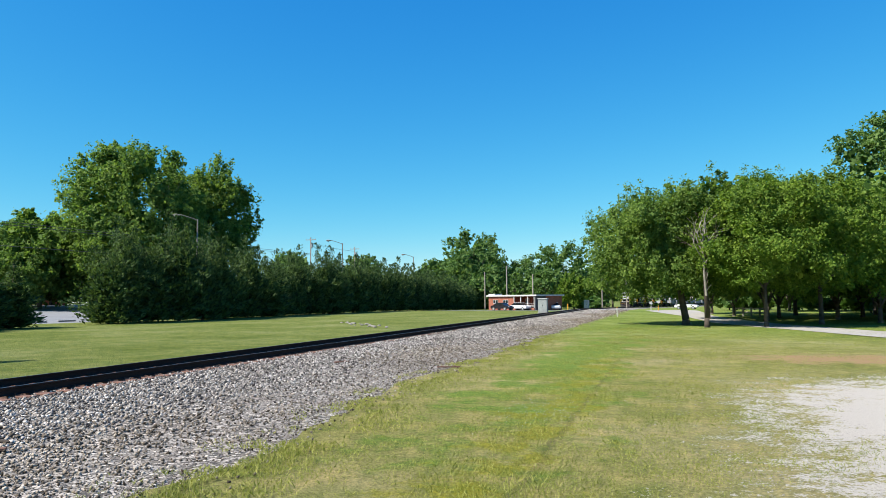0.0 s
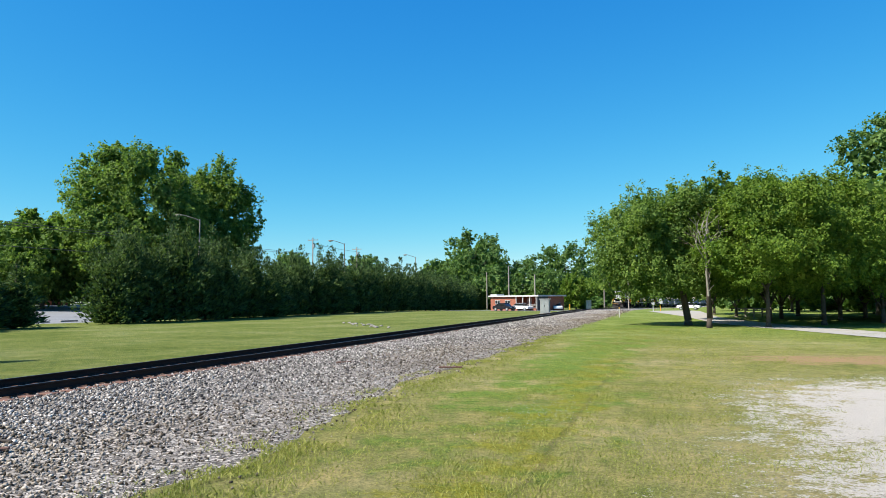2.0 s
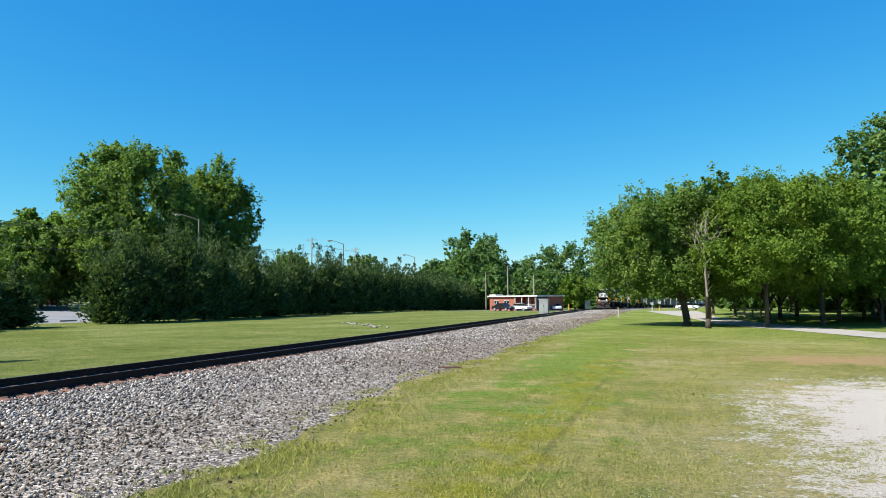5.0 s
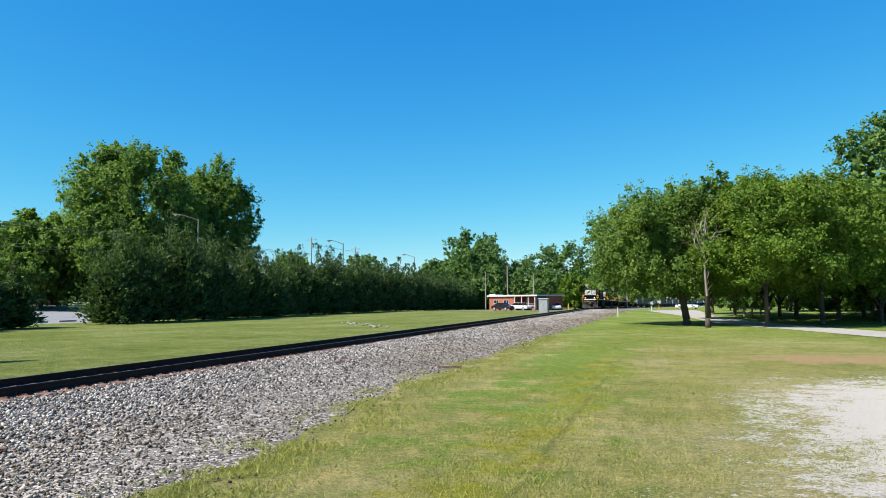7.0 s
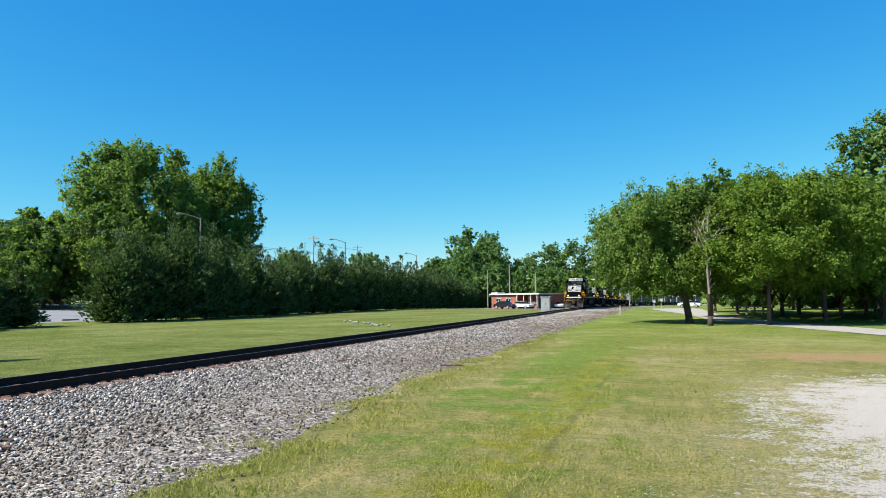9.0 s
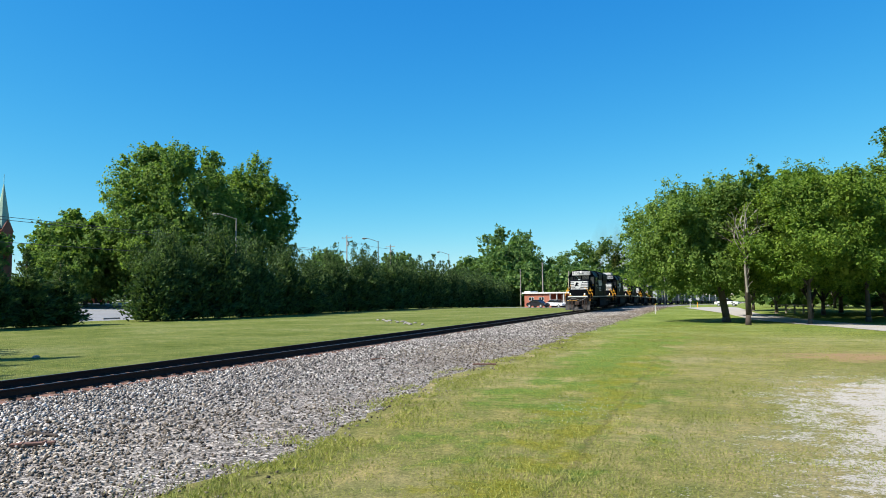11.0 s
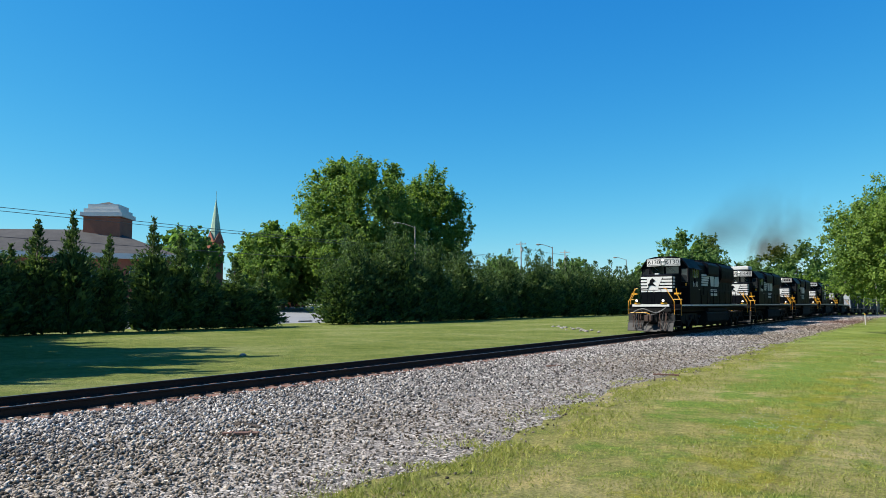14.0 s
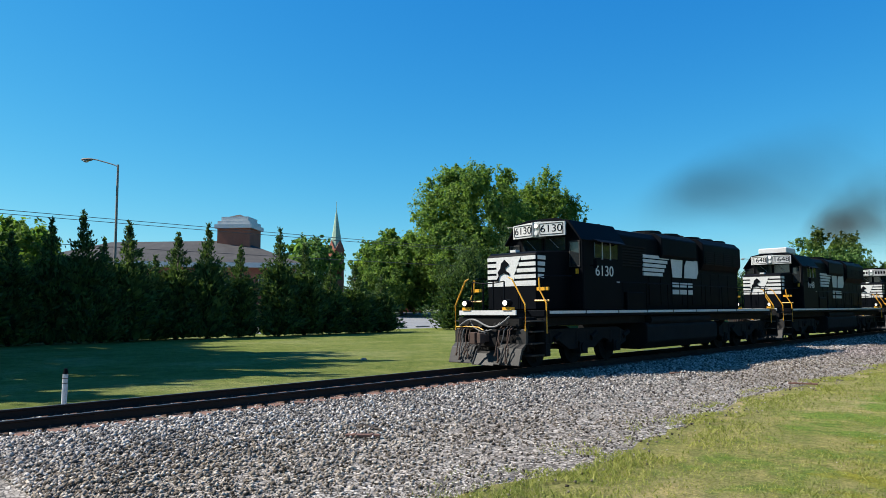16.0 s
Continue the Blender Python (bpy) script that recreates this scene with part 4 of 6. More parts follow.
    prism(bm, prof, "x", -hw, hw)
    part("short_nose", bm, M_BLACK, lo, bevel=0.05)
    part("nose_headlight_bar", box(B(), -0.11, 0.11, NF + 0.1, NF + 0.3, 3.5, 3.58), M_LWHITE, lo)
    # white stripes: full bars left and right of a plain emblem
    for k in range(5):
        z1 = 3.36 - k * 0.19
        z0 = z1 - 0.12
        pf = NF - 0.012
        for x0, x1 in ((-hw + 0.03, -0.56), (0.4 - 0.085 * k, hw - 0.03)):
            part("nose_stripe", box(B(), x0, x1, pf, pf + 0.02, z0, z1), M_LWHITE, lo, "white nose stripe")
        for s in (-1, 1):
            if k < 4:
                part("nose_stripe", box(B(), s * (hw + 0.004) - 0.006, s * (hw + 0.004) + 0.006, NF + 0.06, NF + 0.46 - 0.03 * k, z0, z1), M_LWHITE, lo)
    part("nose_panel", box(B(), -0.58, 0.12, NF - 0.008, NF + 0.01, 2.48, 3.36), M_LWHITE, lo, "white panel between the stripes")
    part("nose_panel", box(B(), -hw + 0.03, hw - 0.03, NF - 0.01, NF + 0.01, 2.44, 2.56), M_LWHITE, lo)
    for k in range(4):
        z1 = 3.36 - k * 0.19
        part("nose_panel", slab(B(), [(0.1, NF - 0.01, z1), (0.42 - 0.085 * k, NF - 0.01, z1), (0.38 - 0.085 * (k + 1), NF - 0.01, z1 - 0.19), (0.1, NF - 0.01, z1 - 0.19)][::-1], 0.012), M_LWHITE, lo)
    emb = [(-0.3, 0.0), (-0.24, 0.02), (-0.17, 0.3), (-0.02, 0.37), (0.14, 0.32), (0.17, 0.26), (0.22, 0.3), (0.2, 0.38), (0.06, 0.5), (0.05, 0.62), (0.13, 0.68), (0.2, 0.74), (0.17, 0.82), (0.06, 0.95), (0.03, 1.0), (-0.02, 0.95), (-0.12, 0.82), (-0.15, 0.6), (-0.26, 0.42), (-0.22, 0.25), (-0.32, 0.06)]
    part("emblem", slab(B(), [(x - 0.26, NF - 0.026, 2.6 + z * 0.68) for x, z in emb], 0.006), M_BLACK, lo, "black emblem as a plain shape")
    for x in (-0.35, 0.3):
        part("nose_grab", pipe(B(), [(x, NF - 0.05, 1.75), (x, NF - 0.05, 2.15)], 0.015), M_BLACK, lo)
    # cab
    CR = 5.95
    bm = B()
    roof = [(-1.5, DECK), (-1.5, 3.95), (-1.08, 4.5), (-0.55, 4.62), (0.55, 4.62), (1.08, 4.5), (1.5, 3.95), (1.5, DECK)]
    prism(bm, roof, "y", CF, CR)
    part("cab", bm, M_BLACK, lo, bevel=0.03)
    bm = B()
    over = [(-1.56, 3.9), (-1.1, 4.56), (-0.56, 4.68), (0.56, 4.68), (1.1, 4.56), (1.56, 3.9), (1.5, 3.9), (1.06, 4.5), (-1.06, 4.5), (-1.5, 3.9)]
    prism(bm, over, "y", CF - 0.16, CR + 0.1)
    part("cab_roof", bm, M_BLACK, lo, bevel=0.012)
    # windscreens, side windows, doors
    for x0, x1 in ((-0.86, -0.06), (0.06, 0.86)):
        part("windscreen", box(B(), x0, x1, CF - 0.02, CF + 0.02, 3.6, 4.05), M_GLASS, lo, "dark windscreen glass", bevel=0.008)
        bm = B()
        for a, b, c, d in ((x0 - 0.03, x1 + 0.03, 4.05, 4.08), (x0 - 0.03, x1 + 0.03, 3.58, 3.61), (x0 - 0.03, x0, 3.58, 4.08), (x1, x1 + 0.03, 3.58, 4.08)):
            box(bm, a, b, CF - 0.035, CF + 0.01, c, d)
        part("windscreen_frame", bm, M_GRIME, lo)
        part("wiper", pipe(B(), [(x0 + 0.2, CF - 0.04, 4.02), (x0 + 0.55, CF - 0.05, 3.7)], 0.01), M_SILVER, lo)
    for s in (-1, 1):
        part("front_window", box(B(), s * 1.2 - 0.17, s * 1.2 + 0.17, CF - 0.02, CF + 0.02, 3.1, 3.86), M_GLASS, lo, "tall cab door window", bevel=0.01)
        bm = B()
        for a, b, c, d in ((-0.2, 0.2, 3.86, 3.9), (-0.2, 0.2, 3.06, 3.1), (-0.2, -0.17, 3.06, 3.9), (0.17, 0.2, 3.06, 3.9)):
            box(bm, s * 1.2 + a, s * 1.2 + b, CF - 0.03, CF + 0.01, c, d)
        part("door_frame", bm, M_PILOT, lo)
        for k in range(3):
            y0 = 4.15 + k * 0.5
            part("side_window", box(B(), s * 1.5 - 0.02, s * 1.5 + 0.02, y0, y0 + 0.44, 3.36, 3.87), M_GLASS, lo, "side cab window", bevel=0.008)
            part("window_post", box(B(), s * 1.5 - 0.03, s * 1.5 + 0.03, y0 + 0.44, y0 + 0.49, 3.33, 3.9), M_SILVER if k < 2 else M_BLACK, lo)
        part("sunshade", slab(B(), [(s * 1.5, 4.05, 3.98), (s * 1.5, 5.75, 3.98), (s * 1.78, 5.7, 3.86), (s * 1.78, 4.1, 3.86)], 0.02), M_BLACK, lo)
        bm = B()
        pipe(bm, [(s * 1.5, 3.9, 3.1), (s * 1.72, 3.86, 3.1)], 0.012)
        box(bm, s * 1.72 - 0.06, s * 1.72 + 0.06, 3.84, 3.87, 3.0, 3.3)
        part("mirror", bm, M_BLACK, lo)
        part("marker_plate", box(B(), s * 1.28 - 0.05, s * 1.28 + 0.05, CF - 0.03, CF - 0.01, 2.84, 3.0), M_YELLOW, lo)
    # number boards: two white panels in a shallow V with the headlight between
    for s in (-1, 1):
        a = (s * 0.12, CF - 0.34, 4.08)
        b = (s * 1.02, CF - 0.2, 4.08)
        c = (s * 1.02, CF - 0.2, 4.52)
        d = (s * 0.12, CF - 0.34, 4.56)
        o = [a, b, c, d] if s < 0 else [b, a, d, c]
        part("number_board", slab(B(), o, -0.1), M_LWHITE, lo, "white number board")
    bm = B()
    box(bm, -0.14, 0.14, CF - 0.38, CF, 4.06, 4.58)
    part("headlight_case", bm, M_SILVER, lo, bevel=0.03)
    for z in (4.2, 4.44):
        bm = rod(B(), (0, CF - 0.42, z), (0, CF - 0.36, z), 0.085, n=16)
        part("headlight", bm, M_SILVER, lo, "round headlight")
        part("headlight_lens", rod(B(), (0, CF - 0.435, z), (0, CF - 0.415, z), 0.07, n=16), M_LAMPGLASS if z > 4.3 else M_WHITE, lo, "headlight lens")
    part("cab_front_panel", box(B(), -1.0, 1.0, CF - 0.2, CF, 4.07, 4.5), M_BLACK, lo)
    for x in (-0.79, 0.79):
        part("ditch_light_mount", box(B(), x - 0.16, x + 0.16, 0.52, 0.7, DECK + 0.01, DECK + 0.1), M_YELLOW, lo, "yellow light bracket")
        part("ditch_light", rod(B(), (x, 0.46, DECK + 0.22), (x, 0.68, DECK + 0.22), 0.11, n=18), M_BLACK, lo)
        part("ditch_lens", rod(B(), (x, 0.435, DECK + 0.22), (x, 0.465, DECK + 0.22), 0.075, n=18), M_LAMPGLASS, lo, "lit round lamp")
    # electrical cabinet, blower duct and long hood
    bm = B()
    hood = [(-0.92, DECK), (-0.92, 4.34), (-0.72, 4.56), (0.72, 4.56), (0.92, 4.34), (0.92, DECK)]
    prism(bm, hood, "y", CR, 17.2)
    part("long_hood", bm, M_BLACK, lo, bevel=0.03)
    bm = B()
    prism(bm, [(-1.1, 3.75), (-1.1, 4.42), (-0.8, 4.62), (0.8, 4.62), (1.1, 4.42), (1.1, 3.75), (0.9, 3.6), (-0.9, 3.6)], "y", 9.6, 12.6)
    part("brake_housing", bm, M_BLACK, lo, bevel=0.03)
    bm = B()
    prism(bm, [(-0.94, 3.3), (-1.12, 3.6), (-1.12, 4.4), (-0.85, 4.64), (0.85, 4.64), (1.12, 4.4), (1.12, 3.6), (0.94, 3.3)], "y", 13.2, 17.12)
    part("radiator_housing", bm, M_BLACK, lo, bevel=0.03)
    bm = B()
    prism(bm, [(-1.3, DECK), (-1.3, 2.5), (-0.9, 2.75), (-0.9, DECK)], "y", CR, 8.6)
    part("blower_duct", bm, M_BLACK, lo, bevel=0.02)
    for s in (-1, 1):
        for k in range(9):
            y0 = 8.8 + k * 0.9
            part("hood_door", box(B(), s * 0.93 - 0.014, s * 0.93 + 0.014, y0, y0 + 0.86, 1.85, 3.18), M_BLACK, lo, bevel=0.008)
        for k in range(4):
            y0 = 13.35 + k * 0.94
            bm = B()
            for j in range(7):
                box(bm, s * 1.12 - 0.012, s * 1.12 + 0.018, y0, y0 + 0.86, 3.56 + j * 0.085, 3.6 + j * 0.085)
            part("radiator_grille", bm, M_GRIME, lo)
        bm = B()
        for j in range(8):
            box(bm, s * 0.93 - 0.01, s * 0.93 + 0.03, 6.3, 8.6, 3.25 + j * 0.1, 3.3 + j * 0.1)
        part("intake_grille", bm, M_GRIME, lo)
    for y in (10.3, 11.9, 13.9, 15.2, 16.5):
        bm = rod(B(), (0, y, 4.55), (0, y, 4.74), 0.7, 0.66, n=24)
        rod(bm, (0, y, 4.74), (0, y, 4.78), 0.58, 0.6, n=24)
        part("roof_fan", bm, M_GRIME, lo, "round roof fan")
    part("exhaust_stack", box(B(), -0.35, 0.35, 12.75, 13.1, 4.4, 4.8), M_RUST, lo, bevel=0.03)
    bm = B()
    for x, l in ((-0.18, 0.5), (0, 0.62), (0.18, 0.42)):
        rod(bm, (x, 7.0, 4.68), (x, 7.0 - l, 4.7), 0.03, 0.09, n=10)
    box(bm, -0.22, 0.22, 6.95, 7.1, 4.5, 4.68)
    part("horn", bm, M_GRIME, lo)
    # side marks: plain bars in place of lettering
    for s in (-1, 1):
        for k in range(5):
            w = 2.05 - 0.14 * k
            part("side_stripe", box(B(), min(s * 0.9, s * 0.965), max(s * 0.9, s * 0.965), 8.35, 8.35 + w, 3.61 - k * 0.165, 3.73 - k * 0.165), M_LWHITE, lo, "white side stripe")
        # two plain slanting blocks where the mark stands
        mk = [[(10.4, 2.72), (11.02, 2.72), (11.12, 3.45), (10.3, 3.45)], [(11.2, 2.72), (12.1, 2.72), (12.25, 3.0), (12.2, 3.45), (11.4, 3.45), (11.25, 3.2)]]
        for o in mk:
            part("side_mark", slab(B(), [(s * (0.955 if s > 0 else 0.965), 10.55 + (y - 10.3) * 1.25, z + 0.22) for y, z in o], 0.01), M_LWHITE, lo, "pale mark as a plain shape")
        for z in (2.56, 2.28):
            for a, b in ((10.65, 11.2), (11.3, 11.95), (12.02, 12.4)):
                part("lettering_bar", box(B(), min(s * 0.9, s * 0.962), max(s * 0.9, s * 0.962), a, b, z, z + 0.18), M_LWHITE, lo)
    # fuel tank, air tanks, battery boxes
    bm = B()
    prism(bm, [(-1.35, 1.22), (-1.45, 1.1), (-1.45, 0.55), (-1.1, 0.28), (1.1, 0.28), (1.45, 0.55), (1.45, 1.1), (1.35, 1.22)], "y", 7.6, 13.5)
    part("fuel_tank", bm, M_GRIME, lo, "grimy black fuel tank", bevel=0.03)
    for s in (-1, 1):
        part("air_tank", rod(B(), (s * 1.3, 7.9, 1.32), (s * 1.3, 12.9, 1.32), 0.17, n=14), M_GRIME, lo, smooth=False)
        part("battery_box", box(B(), min(s * 1.1, s * 1.48), max(s * 1.1, s * 1.48), 6.2, 7.4, DECK, 2.3), M_BLACK, lo, bevel=0.02)
    # trucks
    for yc in (3.86, 17.12):
        for s in (-1, 1):
            bm = B()
            fr = [(yc - 2.75, 0.62), (yc - 2.75, 0.95), (yc - 2.2, 1.12), (yc + 2.2, 1.12), (yc + 2.75, 0.95), (yc + 2.75, 0.62), (yc + 2.4, 0.5), (yc + 1.3, 0.78), (yc + 0.7, 0.48), (yc - 0.7, 0.48), (yc - 1.3, 0.78), (yc - 2.4, 0.5)]
            prism(bm, fr, "x", s * 1.06 - 0.09, s * 1.06 + 0.09)
            part("truck_frame", bm, M_GRIME, lo)
            for k in (-1, 0, 1):
                bm = B()
                y = yc + k * 2.03
                box(bm, s * 1.06 - 0.16, s * 1.06 + 0.16, y - 0.22, y + 0.22, 0.32, 0.7)
                rod(bm, (s * 1.2, y, 0.51), (s * 1.26, y, 0.51), 0.16, n=12)
                for q in (-0.3, 0.3):
                    rod(bm, (s * 1.08, y + q, 0.62), (s * 1.08, y + q, 1.02), 0.1, n=8)
                rod(bm, (s * 1.16, y + 0.5, 0.8), (s * 1.16, y + 0.85, 0.95), 0.09, n=8)
                part("axle_box", bm, M_GRIME, lo)
            bm = pipe(B(), [(s * 1.2, yc - 2.5, 0.2), (s * 1.2, yc - 2.6, 0.5)], 0.03)
            part("sand_pipe", bm, M_GRIME, lo)
        for k in (-1, 0, 1):
            wheelset(lo, yc + k * 2.03)
    return lo


def number_loco(lo, digits):
    """Road numbers on the boards and cab sides; boards get a thin dark outline."""
    CF = 3.5
    for s in (-1, 1):
        tilt = math.degrees(math.atan2(0.14, 0.9)) * s
        m = pose(s * 0.56, CF - 0.283, 4.31, 90, 0, 0) @ pose(0, 0, 0, 0, tilt, 0)
        m = Matrix.Translation((s * 0.57, CF - 0.375, 4.31)) @ Euler((0, 0, radians(tilt))).to_matrix().to_4x4() @ pose(0, 0, 0, 90, 0, 0)
        if digits:
            numeral(digits, 0.34, m, M_BLACK, lo)
        bm = B()
        for a, b, c, d in ((-0.4, 0.4, 0.165, 0.185), (-0.4, 0.4, -0.185, -0.165), (-0.42, -0.4, -0.165, 0.165), (0.4, 0.42, -0.165, 0.165)):
            box(bm, a, b, c, d, -0.002, 0.008)
        if not digits:
            for k in range(4):
                box(bm, -0.33 + k * 0.18, -0.2 + k * 0.18, -0.1, 0.1, -0.002, 0.006)
        ob = part("board_outline", bm, M_BLACK, lo)
        ob.matrix_basis = m
        if digits:
            numeral(digits, 0.48, pose(s * 1.506, 4.75, 2.94, 90, 0, 90 * s), M_LWHITE, lo)
    for k, (a, b) in enumerate(((5.5, 5.7),)):
        part("lettering_bar", box(B(), 1.5, 1.507, a, b, 2.6, 2.63), M_LWHITE, lo)


def build_hopper():
    h = thing("hopper_car", label="weathered grey open hopper car with dark ribs", category="rail car", group="hopper cars of the train")
    L = 15.2
    bm = B()
    for s in (-1, 1):
        box(bm, s * 1.5 - 0.03, s * 1.5 + 0.03, 0.9, L - 0.9, 1.2, 3.5)
    for y in (0.9, L - 0.96):
        box(bm, -1.47, 1.47, y, y + 0.06, 1.4, 3.5)
    box(bm, -1.47, 1.47, 0.9, L - 0.9, 1.2, 1.26)
    part("body", bm, M_CAR_GREY, h)
    for s in (-1, 1):
        for k in range(10):
            y = 1.0 + k * (L - 2.1) / 9
            part("rib", box(B(), min(s * 1.53, s * 1.63), max(s * 1.53, s * 1.63), y, y + 0.12, 1.2, 3.5), M_CAR_DARK, h)
        part("top_chord", box(B(), s * 1.56 - 0.07, s * 1.56 + 0.07, 0.85, L - 0.85, 3.5, 3.62), M_CAR_GREY, h)
    part("load", box(B(), -1.4, 1.4, 1.0, L - 1.0, 3.0, 3.3), M_CAR_DARK, h, "dark coal load")
    bm = B()
    for y in (3.5, 6.5, 9.5, 12.0):
        prism(bm, [(y - 1.2, 1.2), (y + 1.2, 1.2), (y + 0.4, 0.4), (y - 0.4, 0.4)], "x", -1.1, 1.1)
    part("hopper_bay", bm, M_CAR_DARK, h)
    part("sill", box(B(), -0.3, 0.3, 0.1, L - 0.1, 0.75, 1.15), M_GRIME, h)
    for yc in (1.9, L - 1.9):
        for s in (-1, 1):
            bm = prism(B(), [(yc - 1.2, 0.45), (yc - 0.5, 0.8), (yc + 0.5, 0.8), (yc + 1.2, 0.45), (yc + 0.4, 0.25), (yc - 0.4, 0.25)], "x", s * 1.0 - 0.08, s * 1.0 + 0.08)
            part("truck_frame", bm, M_GRIME, h)
        for q in (-0.85, 0.85):
            bm = B()
            for s in (-1, 1):
                rod(bm, (s * 0.68, 0, 0), (s * 0.81, 0, 0), 0.46, n=18)
            rod(bm, (-0.7, 0, 0), (0.7, 0, 0), 0.08)
            w = part("wheelset", bm, M_GRIME, h)
            w.matrix_basis = pose(0, yc + q, 0.46)
    return h


def soot_material(length, rise, spread, dark):
    """Thin absorbing soot: thickest along the plume's rising line, torn into billows, fading to its edge and its end."""
    m = bpy.data.materials.new("diesel soot")
    m.use_nodes = True
    nt = m.node_tree

    def calc(op, a, b=0.0):
        n = nt.nodes.new("ShaderNodeMath")
        n.operation = op
        n.use_clamp = op == "SUBTRACT" and not hasattr(a, "is_linked")
        for i, v in enumerate((a, b)):
            if hasattr(v, "is_linked"):
                nt.links.new(v, n.inputs[i])
            else:
                n.inputs[i].default_value = v
        return n.outputs[0]

    co = nt.nodes.new("ShaderNodeTexCoord")
    sp = nt.nodes.new("ShaderNodeSeparateXYZ")
    nt.links.new(co.outputs["Object"], sp.inputs[0])
    X, Y, Z = sp.outputs
    u = calc("MAXIMUM", calc("DIVIDE", Y, length), 0.0)
    line = calc("MULTIPLY", calc("POWER", u, 0.6), rise)
    wide = calc("ADD", calc("MULTIPLY", u, spread * 1.6), spread * 0.3)
    dz, dx = calc("DIVIDE", calc("SUBTRACT", Z, line), wide), calc("DIVIDE", X, wide)
    q = calc("ADD", calc("MULTIPLY", dz, dz), calc("MULTIPLY", dx, dx))
    body = calc("POWER", calc("SUBTRACT", 1.0, q), 1.8)
    end = calc("MULTIPLY", calc("SUBTRACT", 1.0, u), calc("MINIMUM", calc("MULTIPLY", u, 7.0), 1.0))
    puff = noise_tex(nt, 0.3, 2.0, 0.5)
    drawn = nt.nodes.new("ShaderNodeMapping")
    drawn.inputs["Scale"].default_value = (1.0, 0.1, 1.0)
    nt.links.new(co.outputs["Object"], drawn.inputs["Vector"])
    nt.links.new(drawn.outputs[0], puff.inputs["Vector"])
    r = ramp(nt, [(0.34, (0.45, 0.45, 0.45)), (0.6, (1, 1, 1))])
    nt.links.new(puff.outputs["Fac"], r.inputs["Fac"])
    thick = calc("MULTIPLY", calc("MULTIPLY", body, end), r.outputs[0])
    tint = mixer(nt, thick, (1, 1, 1), (1 - 0.6 * dark, 1 - 0.92 * dark, 1 - dark))
    haze = nt.nodes.new("ShaderNodeBsdfTransparent")
    nt.links.new(tint, haze.inputs["Color"])
    nt.links.new(haze.outputs[0], nt.nodes["Material Output"].inputs["Surface"])
    return m


def build_plume(seed, length, rise, spread, dark):
    """Exhaust smoke: three waving veils of soot that trail back from the stack."""
    root = thing("exhaust_smoke", label="thin dark diesel exhaust smoke over the locomotive", category="smoke", kind="stuff")
    mat = soot_material(length, rise, spread, dark)
    na, nb = 40, 14
    for i in range(3):
        v, x0 = [], (i - 1) * spread * 0.45
        for a in range(na):
            u = 1.02 * a / (na - 1)
            half = spread * (0.3 + 1.6 * u) * 1.02
            for b in range(nb):
                z = rise * u ** 0.6 + half * (2 * b / (nb - 1) - 1)
                y = length * u + 0.5 * noise.noise((z * 0.3, u * 4, seed + i))
                v.append((x0 * (0.5 + u) + 0.35 * noise.noise((y * 0.16, z * 0.2, seed * 3.1 + i * 1.7)), y, max(0.02, z)))
        link_mesh("smoke_puff", v, [(a * nb + b, a * nb + nb + b, a * nb + nb + b + 1, a * nb + b + 1) for a in range(na - 1) for b in range(nb - 1)], mat, root, smooth=True)
    return root


def on_track(front, back_a=3.9, back_b=17.1):
    """The pose of a vehicle whose front coupler is at that place along the track."""
    ya, yb = front + back_a, front + back_b
    xa, xb = track_x(ya), track_x(yb)
    h = math.atan2(xb - xa, yb - ya)
    za, zb = fall(ya), fall(yb)
    tip = math.atan2(zb - za, yb - ya)
    return pose(xa + (front - ya) * math.tan(h), front, RAIL_Z + za + (front - ya) * math.tan(tip), math.degrees(tip), 0, -math.degrees(h))


TRAIN = []


def build_train():
    first = build_loco()
    locos = [first] + [copy_thing(first, pose(0, 0, 0)) for _ in range(4)]
    for lo, digits in zip(locos, ("6130", "1648", "", "", "")):
        number_loco(lo, digits)
    tagged(locos[1], "black diesel locomotive with white cab-top box and nose stripes")
    part("air_conditioner", box(B(), -0.75, 0.75, 3.55, 4.9, 4.66, 4.98), M_LWHITE, locos[1], "white box on the cab roof", bevel=0.05)
    for i, lo in enumerate(locos):
        TRAIN.append((lo, 20.98 * i, 3.9, 17.1))
    car = build_hopper()
    cars = [car] + [copy_thing(car, pose(0, 0, 0)) for _ in range(11)]
    for i, c in enumerate(cars):
        TRAIN.append((c, 20.98 * 5 + 15.2 * i, 1.9, 13.3))
    for seed, lead, length, dark in ((1, 9.5, 38.0, 0.44), (2, 20.98 + 9.5, 34.0, 0.95)):
        p = build_plume(seed, length, 7.0, 3.6, dark)
        TRAIN.append((p, lead, 0, 0))


